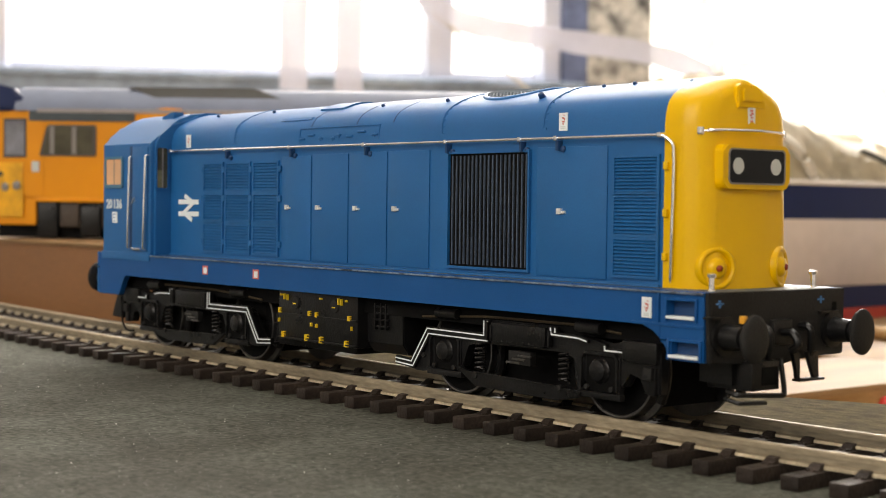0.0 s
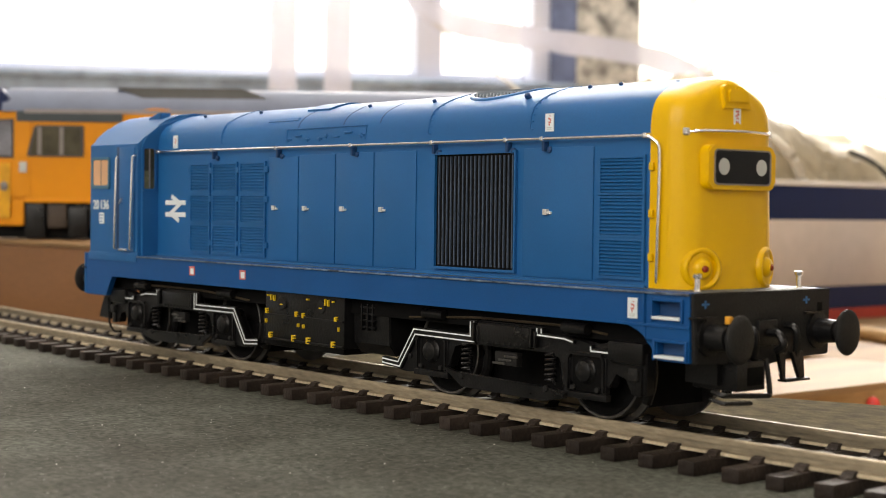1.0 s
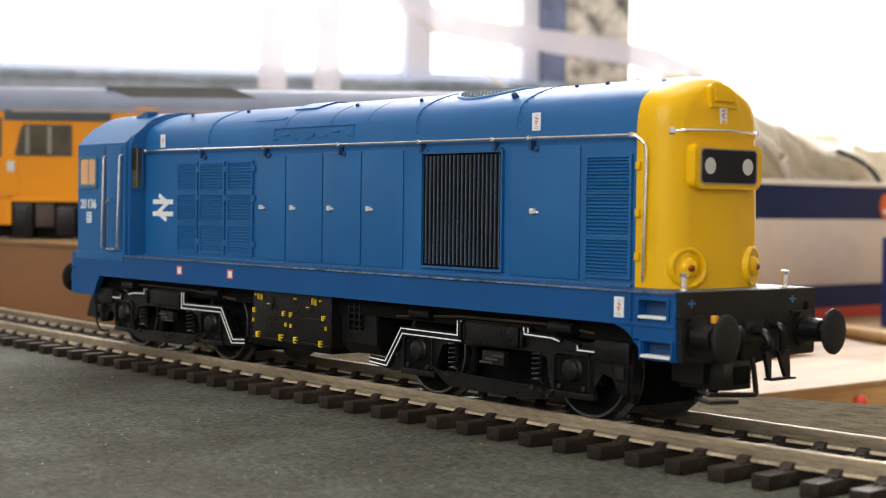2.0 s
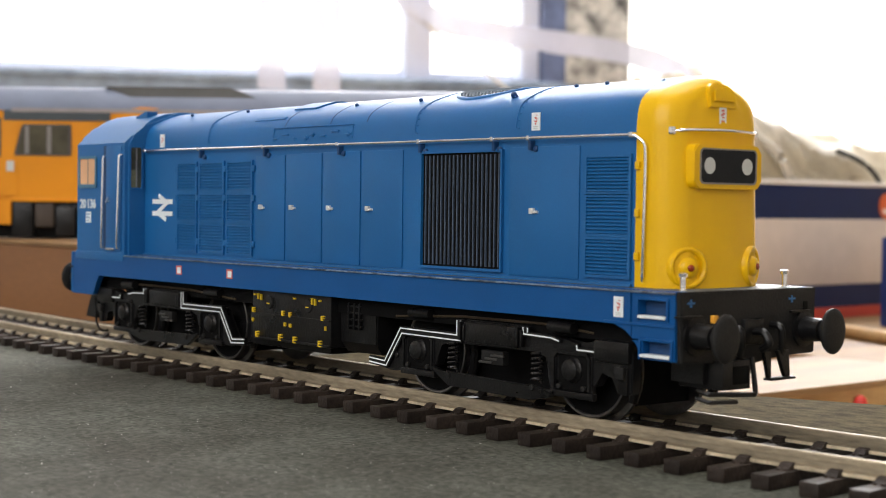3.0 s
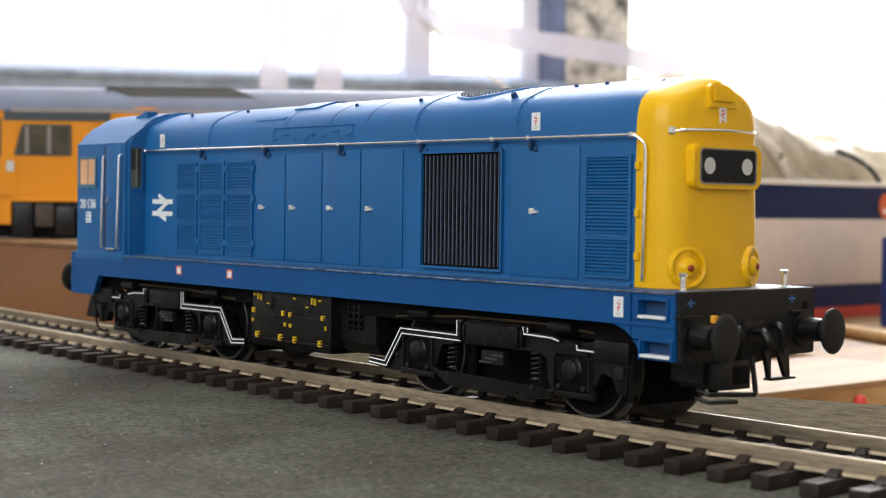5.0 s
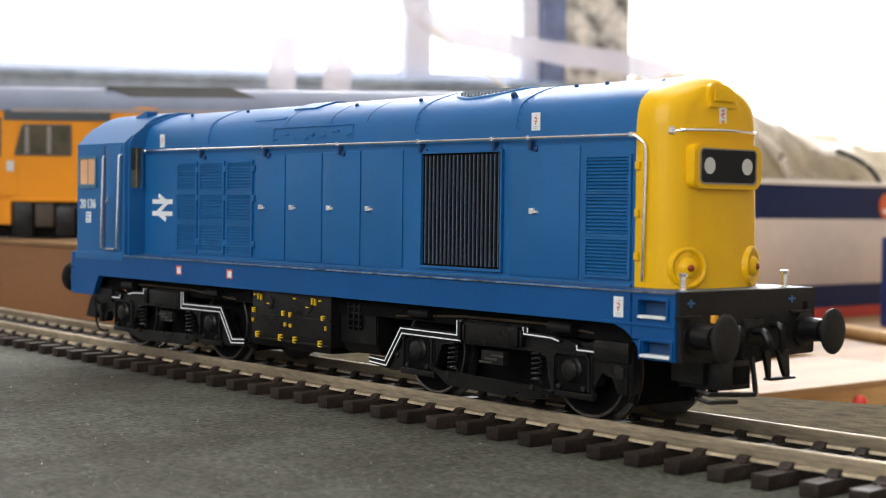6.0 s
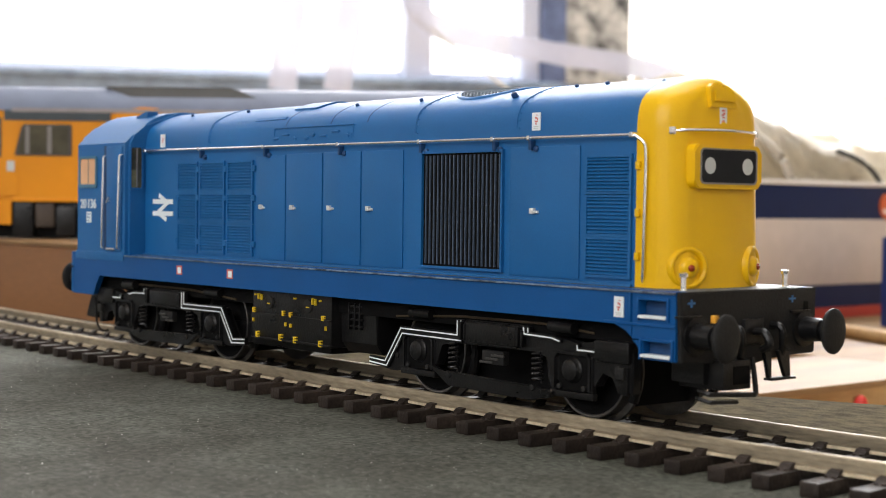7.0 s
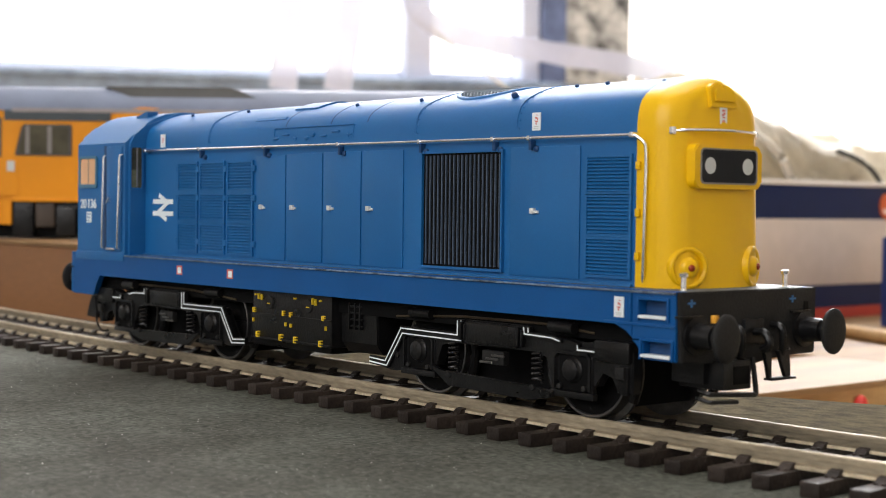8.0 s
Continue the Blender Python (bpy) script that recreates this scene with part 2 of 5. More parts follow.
def add_tube(bm, pts, r, seg=8):
    pts = [Vector(p) for p in pts]
    rows, u = [], None
    for i, p in enumerate(pts):
        d = ((pts[i] - pts[i - 1]).normalized() if i else Vector()) + ((pts[i + 1] - pts[i]).normalized() if i < len(pts) - 1 else Vector())
        d.normalize()
        u = (u - d * u.dot(d)).normalized() if u else d.orthogonal().normalized()
        v = d.cross(u)
        rows.append([bm.verts.new(p + (u * math.cos(a) + v * math.sin(a)) * r) for a in (2 * math.pi * k / seg for k in range(seg))])
    for a, b in zip(rows, rows[1:]):
        for i in range(seg):
            bm.faces.new((a[i], a[(i + 1) % seg], b[(i + 1) % seg], b[i]))
    bm.faces.new(rows[0])
    bm.faces.new(rows[-1])
    return bm


def tube(*a, **k):
    return add_tube(bmesh.new(), *a, **k)


def bent(pts, r=1.2, steps=5):
    """The same line with its inner corners rounded."""
    pts = [Vector(p) for p in pts]
    out = [pts[0]]
    for a, b, c in zip(pts, pts[1:], pts[2:]):
        p, q = b + (a - b).normalized() * r, b + (c - b).normalized() * r
        for i in range(steps + 1):
            t = i / steps
            out.append(p * (1 - t) ** 2 + b * 2 * t * (1 - t) + q * t * t)
    return out + [pts[-1]]


def add_grid(bm, rows):
    vs = [[bm.verts.new(p) for p in r] for r in rows]
    for a, b in zip(vs, vs[1:]):
        for i in range(len(a) - 1):
            bm.faces.new((a[i], a[i + 1], b[i + 1], b[i]))
    return vs


def stroke(x_z, y, wide, thick=0.12):
    """A painted line as a thin raised band on a side plane."""
    bm = bmesh.new()
    s = -1 if y < 0 else 1
    pts = [Vector((x, z)) for x, z in x_z]
    left, right = [], []
    for i, p in enumerate(pts):
        d0 = (pts[i] - pts[i - 1]).normalized() if i else None
        d1 = (pts[i + 1] - pts[i]).normalized() if i < len(pts) - 1 else None
        d = ((d0 or d1) + (d1 or d0)).normalized()
        n = Vector((-d.y, d.x))
        k = wide / 2 / max(0.4, n.dot(Vector((-(d1 or d0).y, (d1 or d0).x))))
        left.append(p + n * k)
        right.append(p - n * k)
    for i in range(len(pts) - 1):
        add_prism(bm, [left[i], left[i + 1], right[i + 1], right[i]], y, y + s * thick, "y")
    return bm


# ---- layout: track board, raised board, bench ----
RAIL_TOP = 4.3


def bend(x):
    """How far the track's centre line swings back from straight."""
    return 0.00024 * max(0, -52 - x) ** 2 + 0.0012 * max(0, x - 74) ** 2


def track_board():
    edge = [(-420, -330), (420, -330), (420, 215), (160, 108), (63, 66), (34, 54), (-217, 36.6), (-420, 36.6)]
    return single("track_board", prism(edge, -33, 0, "z", bevel=0.6), BOARD, (0, -100, -33), "dark grey painted track board under the model railway", "baseboard")


def fibre_sheet():
    """Rough fibrous underlay on the board behind the track."""
    m = material("olive_fibre", (0.078, 0.064, 0.037), 0.95, vary=0.45, scale=420, fine=2600, bump=1.0, stretch=(0.55, 1, 1), spec=0.02)
    edge = [(-60, 17.5), (80, 17.5), (120, 20.5), (160, 27), (220, 44), (260, 60), (330, 100), (330, 177), (160, 106.5), (63, 64.5), (34, 52.5), (-60, 46)]
    return single("fibre_sheet", prism(edge, 0.02, 0.35, "z"), m, (60, 30, 0), "olive brown fibrous underlay sheet on the track board", "underlay")


def bench():
    return single("bench_top", box(-1200, 900, -520, 900, -58, -33.2, bevel=1.5), wood("bench_pine", (0.42, 0.28, 0.15), (0.56, 0.4, 0.24), (0.2, 1, 1)), (0, 0, -58), "pine workbench top that carries the layout boards", "workbench")


def raised_board():
    th = thing("raised_board", -240, 100, -33, "brown wooden board raised behind the track, pale top edge", "wooden board")
    out = [(-420, 37.0), (-150, 37.0), (-95, 200), (-135, 255), (-420, 255)]
    part("board_body", prism(out, -33.1, 20.6, "z", bevel=0.5), BROWN_WOOD, th)
    top = [(-420.4, 36.7), (-149.8, 36.7), (-94.6, 200), (-135, 255.4), (-420.4, 255.4)]
    part("board_top", prism(top, 20.6, 21.6, "z", bevel=0.2), PALE_WOOD, th, "pale sanded top edge")


def pine_plank():
    th = thing("pine_plank", -200, 330, -33, "pale pine plank with a rough cut brown end", "wooden plank")
    part("plank_top", box(-430, -37.2, 262, 620, -17, -15, bevel=0.3), PALE_WOOD, th)
    bm = box(-430, -37.6, 262, 620, -33.1, -17)
    part("plank_body", bm, TAN_EDGE, th, "rough brown cut wood")
    th2 = thing("pine_offcut", -110, 190, -33, "pale pine offcut lying on the bench", "wooden plank")
    part("plank_top", box(-92, -37.2, 90, 261.5, -17, -15, bevel=0.3), PALE_WOOD, th2)
    part("plank_body", box(-92, -37.6, 90, 261.5, -33.1, -17), TAN_EDGE, th2, "rough brown cut wood")
    bm = lathe((-150, 340, -12.4), (0.91, -0.41, 0), [(0, 2.0), (0.4, 2.5), (60, 2.5), (60.4, 2.1)], seg=16)
    single("wooden_dowel", bm, TAN_EDGE, (-125, 329, -15), "tan wooden dowel lying on the pine plank", "dowel")
    bm = lathe((-36, 205, -33.1), (0, 0, 1), [(0, 2.3), (10, 2.3), (12, 2.1), (13.6, 1.6), (14.4, 0.8), (14.6, 0.1)], seg=24)
    single("red_cap", bm, RED, (-36, 205, -33.1), "small red plastic cap standing by the pine", "cap")


def track():
    th = thing("railway_track", 0, 0, 0, "model railway track, nickel silver rails on dark brown sleepers", "railway track")
    xs = list(range(-330, 421, 6))
    for side in (-1, 1):
        def row(off, z):
            return [(x, bend(x) + side * 8.65 + off, z) for x in xs]
        web, head = bmesh.new(), bmesh.new()
        prof = [(0.95, 2.5), (0.28, 2.7), (0.28, 3.5), (-0.28, 3.5), (-0.28, 2.7), (-0.95, 2.5)]
        add_grid(web, [row(a, b) for a, b in prof])
        foot = bmesh.new()
        prof = [(-1.0, 2.08), (1.0, 2.08), (1.0, 2.46), (0.9, 2.52), (-0.9, 2.52), (-1.0, 2.46)]
        add_grid(foot, [row(a, b) for a, b in prof + prof[:1]])
        prof = [(-0.5, 3.45), (0.5, 3.45), (0.52, 4.12), (0.36, RAIL_TOP), (-0.36, RAIL_TOP), (-0.52, 4.12)]
        add_grid(head, [row(a, b) for a, b in prof + prof[:1]])
        rail = part("rail", head, RAIL, th, "bright worn running head")
        part("rail_web", web, RAIL_SIDE, rail, "dull grey rail side")
        part("rail_foot", foot, RAIL_FOOT, rail, "cream rail foot, the light it catches put into its colour")
    sl = bmesh.new()
    add_box(sl, -1.32, 1.32, -15.6, 15.6, 0.0, 1.86, bevel=0.12)
    ch = bmesh.new()
    for side in (-1, 1):
        for o in (-1, 1):
            y = side * 8.65 + o * 1.55
            add_prism(ch, [(y - 1.5 * o, 1.5), (y + 1.3 * o, 1.5), (y + 1.3 * o, 1.8), (y + 0.5 * o, 2.0), (y - 0.1 * o, 2.62), (y - 0.9 * o, 2.75), (y - 0.9 * o, 2.06), (y - 1.5 * o, 2.06)], -0.85, 0.85, "x", bevel=0.08)
            for q in (-0.5, 0.5):
                add_lathe(ch, (q, y + 0.85 * o, 1.7), (0, 0, 1), [(0, 0.3), (0.42, 0.27), (0.48, 0.1)], seg=6)
    sleeper_mesh, chair_mesh = mesh_of("sleeper", sl, SLEEPER), mesh_of("rail_chair", ch, SLEEPER)
    for k in range(-46, 53):
        x = 16.5 + 7.2 * k - (0.03 * k * k if 0 < k < 16 else 7.7 if k >= 16 else 0) + random.uniform(-0.1, 0.1)
        s = new("sleeper", sleeper_mesh)
        slope = (bend(x + 1) - bend(x - 1)) / 2
        s.matrix_basis = pose(x * MM, bend(x) * MM, 0.05 * MM, 0, 0, math.degrees(math.atan(slope)) + random.uniform(-0.4, 0.4))
        s.parent = th
        c = new("rail_chair", chair_mesh)
        c.parent = s


def grit():
    """Pale crumbs scattered over the board."""
    rnd = random.Random(11)
    bm = bmesh.new()
    for _ in range(300):
        x, y = rnd.uniform(-180, 130), rnd.uniform(-125, -17)
        r = rnd.choice((0.06, 0.07, 0.08, 0.1, 0.13))
        vs = [(x + r * rnd.uniform(0.5, 1.2) * math.cos(a), y + r * rnd.uniform(0.5, 1.2) * math.sin(a)) for a in (0, 1.3, 2.5, 3.8, 5.1)]
        add_prism(bm, vs, -0.02, r * rnd.uniform(0.5, 1.1), "z")
    return single("grit", bm, material("pale_grit", (0.45, 0.44, 0.4), 0.8, vary=0.3), (0, -60, 0), "pale crumbs of grit scattered over the board", "grit", kind="stuff")


# ---- the blue locomotive ----
W, ZF, XB, YB = 14.25, 23.3, 85.1, 10.0
NOSE_X = 74.0
HALF = [(10.0, 23.3), (10.0, 34.0), (10.0, 44.4), (9.98, 45.6), (9.85, 46.8), (9.6, 47.8), (9.15, 48.75), (8.4, 49.55), (7.2, 50.3), (5.5, 51.1), (3.5, 51.8), (1.7, 52.25), (0.0, 52.4)]


def roof_z(y):
    y = abs(y)
    for (a, za), (b, zb) in zip(HALF[2:], HALF[3:]):
        if b <= y <= a:
            return zb + (za - zb) * (y - b) / (a - b)
    return HALF[2][1]


def hood_row(x, inset=0.0, top=0.0, lean=0.0):
    half = [(y - inset * min(1, y / 4), z - top * max(0, (z - 40) / 12.45)) for y, z in HALF]
    return [(x - lean * (z - 23.3), y, z) for y, z in half] + [(x - lean * (z - 23.3), -y, z) for y, z in reversed(half[:-1])]


def locomotive():
    th = thing("model_locomotive", 0, 0, RAIL_TOP, "blue model diesel locomotive with yellow nose on the track", "model locomotive")
    hood(th)
    nose(th)
    loco_cab(th)
    underframe(th)
    bogie(th, 48.0, 1)
    bogie(th, -48.0, -1)
    fittings(th)
    return th


def hood(th):
    bm = bmesh.new()
    vs = add_grid(bm, [hood_row(x) for x in (-61.5, -37, -11, 2.6, 13, 26, 50, NOSE_X)])
    bm.faces.new(vs[0])
    bm.faces.new(vs[-1])
    body = part("hood", bm, BLUE, th, "rail blue painted engine hood with rounded roof")
    # roof joint straps, running over the curve
    for x in (-37.2, 26.0, 49.8):
        bm = bmesh.new()
        out = [hood_row(xx) for xx in (x - 0.32, x - 0.28, x + 0.28, x + 0.26)]
        for r, d in zip(out, (0.0, 0.1, 0.1, 0.0)):
            r[:] = [(a, b * (1 + d / 10), c + d) for a, b, c in r[3:-3]]
        add_grid(bm, out)
        for a, b, c in hood_row(x)[3:-3:1]:
            add_lathe(bm, (a + 0.75, b * 1.001, c), (0, b, max(0.1, c - 40)), [(-0.1, 0.17), (0.12, 0.15), (0.16, 0.05)], seg=6)
        part("roof_strap", bm, BLUE, body, "raised roof joint with rivets")
    for x in (-11.2, 2.6, 13.0):
        bm = bmesh.new()
        out = [hood_row(x + q) for q in (-0.12, -0.1, 0.1, 0.12)]
        for r, d in zip(out, (0, 0.04, 0.04, 0)):
            r[:] = [(a, b * (1 + d / 10), c + d) for a, b, c in r[5:-5]]
        add_grid(bm, out)
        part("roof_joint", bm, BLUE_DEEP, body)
    for s in (-1, 1):
        side_panels(th, body, s)
    # roof hatch, cover plate and fan
    bm = bmesh.new()
    for s in (-1, 1):
        add_box(bm, -14.5, 9.6, min(s * 9.2, s * 9.86), max(s * 9.2, s * 9.86), 47.52, 47.68, bevel=0.04)
        for x in (-14.5, 9.4):
            add_prism(bm, [(s * 9.5, 47.6), (s * 9.84, 47.6), (s * 10.02, 46.5), (s * 10.1, 45.2), (s * 9.7, 45.2)], x, x + 0.16, "x")
    part("roof_lip", bm, BLUE, body)
    bm = bmesh.new()
    for s in (-1, 1):
        for x, z, l in ((-14.3, 45.6, 1.5), (-11.6, 46.2, 2.0), (-8.4, 45.5, 1.3), (-4.6, 45.5, 1.3), (-2.6, 46.0, 1.0), (0.2, 45.7, 1.7), (3.4, 46.4, 2.2), (7.6, 45.8, 1.5)):
            add_box(bm, x, x + l, min(s * 9.6, s * 10.2), max(s * 9.6, s * 10.2), z, z + 0.34, bevel=0.12)
            if l < 1.6:
                add_box(bm, x + 0.4, x + 0.7, min(s * 9.6, s * 10.12), max(s * 9.6, s * 10.12), z - 0.3, z + 0.5, bevel=0.08)
    part("roof_catch", bm, BLUE, body, "row of small catches under the roof lip")
    bm = bmesh.new()
    ys = [-5.6 + 0.8 * k for k in range(15)]
    add_prism(bm, [(y, roof_z(y) + 0.32) for y in ys] + [(y, roof_z(y) - 0.6) for y in reversed(ys)], -14.2, -7.0, "x", bevel=0.08)
    for s in (-1, 1):
        add_prism(bm, [(s * 8.85, 49.28), (s * 8.35, 49.78), (s * 8.0, 49.6), (s * 8.5, 49.1)], -22.3, -12.5, "x")
    part("roof_hatch", bm, BLUE, body, "flat raised roof hatch")

    def over(r, a, lift):
        y = 1.0 + r * math.sin(a)
        return (35.6 + r * 1.12 * math.cos(a), y, roof_z(y) + lift)
    bm = bmesh.new()
    rows = [[over(r, 2 * math.pi * k / 64, h) for k in range(65)] for r, h in ((7.5, -0.1), (7.45, 0.2), (7.3, 0.3), (6.9, 0.28), (6.8, 0.1), (6.75, -0.2))]
    add_grid(bm, rows)
    bmesh.ops.remove_doubles(bm, verts=bm.verts, dist=0.001)
    fan = part("fan_ring", bm, BLUE, th, "round roof fan ring")
    bm = bmesh.new()
    for k in range(-10, 11):
        v = k * 0.74
        q = math.sqrt(max(0, 6.8 ** 2 - v * v))
        if q > 0.8:
            steps = [-q + 2 * q * i / 8 for i in range(9)]
            add_tube(bm, [(35.6 + v * 1.1, 1.0 + y, roof_z(1.0 + y) + 0.2) for y in steps], 0.13, 5)
            add_tube(bm, [(35.6 + x * 1.1, 1.0 + v, roof_z(1.0 + v) + 0.26) for x in steps], 0.13, 5)
    part("fan_mesh", bm, material("grey_fan_mesh", (0.12, 0.16, 0.2), 0.5), fan, "grey wire mesh over the fan")
    bm = bmesh.new()
    rows = [[over(r, 2 * math.pi * k / 48, 0.04) for k in range(49)] for r in (6.8, 5.0, 3.0, 0.01)]
    add_grid(bm, rows)
    # flush disc without depth; the well's shade is in its darker blue
    part("fan_well", bm, BLUE_DEEP, fan, "dark blue disc under the mesh, shade of the fan well in its colour")
    for x, y, z in ((46.2, -6.6, 51.0), (22.3, -5.4, 51.6), (4.8, -5.4, 51.5), (-31.3, -4.4, 51.9), (72.8, -3.2, 51.9), (62, -3.2, 52.2), (56, -3.4, 52.1), (-52, -4.4, 51.9), (12, 5.4, 51.5), (-40, 5, 51.5)):
        big = 1.5 if abs(x - 46.2) < 0.1 else 1
        part("roof_bolt", lathe((x, y, z - 0.6), (0, y * 0.12, 1), [(0, 0.34 * big), (0.58 * big, 0.32 * big), (0.7 * big, 0.2 * big)], seg=8), BLUE_DEEP, th)


def louvre_panel(th, x0, x1, z0, z1, y, s, n):
    bm = bmesh.new()
    f = 0.42
    yo, yi = y + s * 0.42, y - s * 0.05
    lo, hi = min(yo, yi), max(yo, yi)
    for a in ((x0 - f, x0, z0 - f, z1 + f), (x1, x1 + f, z0 - f, z1 + f), (x0, x1, z0 - f, z0), (x0, x1, z1, z1 + f)):
        add_box(bm, a[0], a[1], lo, hi, a[2], a[3])
    h = (z1 - z0) / n
    for k in range(n):
        z = z0 + k * h
        add_prism(bm, [(y - s * 0.02, z + h), (y + s * 0.05, z + h), (y + s * 0.4, z + 0.36 * h), (y + s * 0.4, z + 0.2 * h), (y - s * 0.02, z + 0.3 * h)], x0, x1, "x")
    part("louvre_panel", bm, BLUE, th)


def side_panels(th, body, s):
    y = s * YB
    rows = ((36.5, 41.6), (30.7, 35.6), (24.7, 29.7))
    for x0, x1 in ((-47.7, -40.9), (-39.3, -31.0), (-29.3, -21.2)):
        for z0, z1 in rows:
            louvre_panel(body, x0, x1, z0, z1, y, s, 9)
    for z0, z1 in ((36.2, 41.0), (30.4, 35.5), (24.7, 29.6)):
        louvre_panel(body, 65.0, 73.0, z0, z1, y, s, 10)
    for x in (-48.5, -40.1, -30.15, -20.3):
        for z in (40.5, 35.0, 26.5):
            part("hinge", box(x - 0.35, x + 0.35, min(y, y + s * 0.5), max(y, y + s * 0.5), z - 0.55, z + 0.55, bevel=0.1), BLUE, body)
    for z in (39.8, 27.5, 33.4):
        part("hinge", box(74.1, 74.9, min(y, y + s * 0.45), max(y, y + s * 0.45), z - 0.55, z + 0.55, bevel=0.12), YELLOW, body, "yellow hinge lug")
    # plain doors
    for x0, x1, zt in ((-19.9, -10.3, 42.7), (-10.0, 1.0, 42.9), (1.3, 12.1, 43.0), (12.4, 23.5, 43.0), (48.9, 63.5, 42.8)):
        bm = box(x0 + 0.08, x1 - 0.08, min(y, y + s * 0.22), max(y, y + s * 0.22), 23.9, zt, bevel=0.09)
        door = part("side_door", bm, BLUE, body)
        hx = x0 + 1.5 if x0 < 40 else x0 + 4.6
        bm = box(hx, hx + 1.7, min(y, y + s * 0.55), max(y, y + s * 0.55), 33.1, 33.5, bevel=0.1)
        add_box(bm, hx + 0.1, hx + 1.0, min(y, y + s * 0.7), max(y, y + s * 0.7), 33.0, 33.85, bevel=0.08)
        part("door_handle", bm, SILVER, door, "silver door handle")
    # radiator grille
    x0, x1, z0, z1 = 28.9, 47.1, 24.9, 41.9
    g = part("grille_frame", bmesh.new(), BLUE, body)
    bm = bmesh.new()
    lo, hi = min(y, y + s * 0.55), max(y, y + s * 0.55)
    for a in ((x0 - 0.75, x0 - 0.3, z0 - 0.7, z1 + 0.7), (x1 + 0.1, x1 + 0.45, z0 - 0.7, z1 + 0.7), (x0 - 0.3, x1 + 0.1, z0 - 0.7, z0 - 0.3), (x0 - 0.3, x1 + 0.1, z1 + 0.3, z1 + 0.7)):
        add_box(bm, a[0], a[1], lo, hi, a[2], a[3])
    g.data = mesh_of("grille_frame", bm, BLUE, ORIGIN[g])
    # thin near-black sheet: shade between the bars put into colour
    part("grille_back", box(x0 - 0.3, x1 + 0.1, min(y, y + s * 0.04), max(y, y + s * 0.04), z0 - 0.3, z1 + 0.3), DARK, g, "near-black sheet behind the bars, standing for their shade")
    bar = material("dark_grille_bar", (0.062, 0.092, 0.140), 0.4, 0.0, vary=0.12, scale=300) if s < 0 else bpy.data.materials["dark_grille_bar"]
    for k in range(19):
        x = x0 + (k + 0.5) * (x1 - x0) / 19
        part("grille_bar", box(x - 0.1, x + 0.1, min(y + s * 0.03, y + s * 0.3), max(y + s * 0.03, y + s * 0.3), z0, z1), bar, g)
    # double arrow symbol
    def sx(v):
        return -54.2 - s * v
    for pts in ([(-4, 34.2), (4, 34.2)], [(-4, 31.8), (4, 31.8)]):
        part("white_symbol", stroke([(sx(a), b) for a, b in pts], y, 0.95), WHITE, body)
    part("white_symbol", stroke([(sx(-1.5), 35.45), (sx(1.9), 34.0), (sx(-1.9), 32.0), (sx(1.5), 30.55)], y + s * 0.02, 0.85), WHITE, body, "white double arrow")
    for x, z in ((54.3, 45.15), (-54.3, 45.1)):
        decal(body, x, z, y, s)
    # base strip of the hood on the running plate
    part("hood_base", box(-61.4, 73.6, min(y, y + s * 0.5), max(y, y + s * 0.5), ZF - 0.05, ZF + 0.35, bevel=0.1), BLUE, body)


def decal(parent, x, z, y, s, wide=1.75, tall=2.6):
    """A small white warning flash with red marks."""
    d = part("warning_label", box(x - wide / 2, x + wide / 2, min(y, y + s * 0.14), max(y, y + s * 0.14), z, z + tall), WHITE, parent, "white label with red marks")
    yo = y + s * 0.14
    m = bmesh.new()
    for a, b, c, e in ((-0.1, 2.3, 0.42, 2.2), (-0.3, 2.0, 0.1, 1.7), (0.1, 1.9, 0.35, 1.45), (-0.4, 1.45, 0.3, 1.2), (-0.2, 1.15, 0.1, 0.85)):
        add_prism(m, [(x + a, z + b), (x + c, z + b - 0.05), (x + c, z + e), (x + (a + c) / 2, z + e - 0.04)], yo, yo + s * 0.03, "y")
    part("red_mark", m, FADED_RED, d)
    m = bmesh.new()
    for k in range(2):
        add_box(m, x - 0.5, x + 0.5, min(yo, yo + s * 0.03), max(yo, yo + s * 0.03), z + 0.25 + 0.25 * k, z + 0.37 + 0.25 * k)
    part("grey_line", m, GREY_DISC, d)


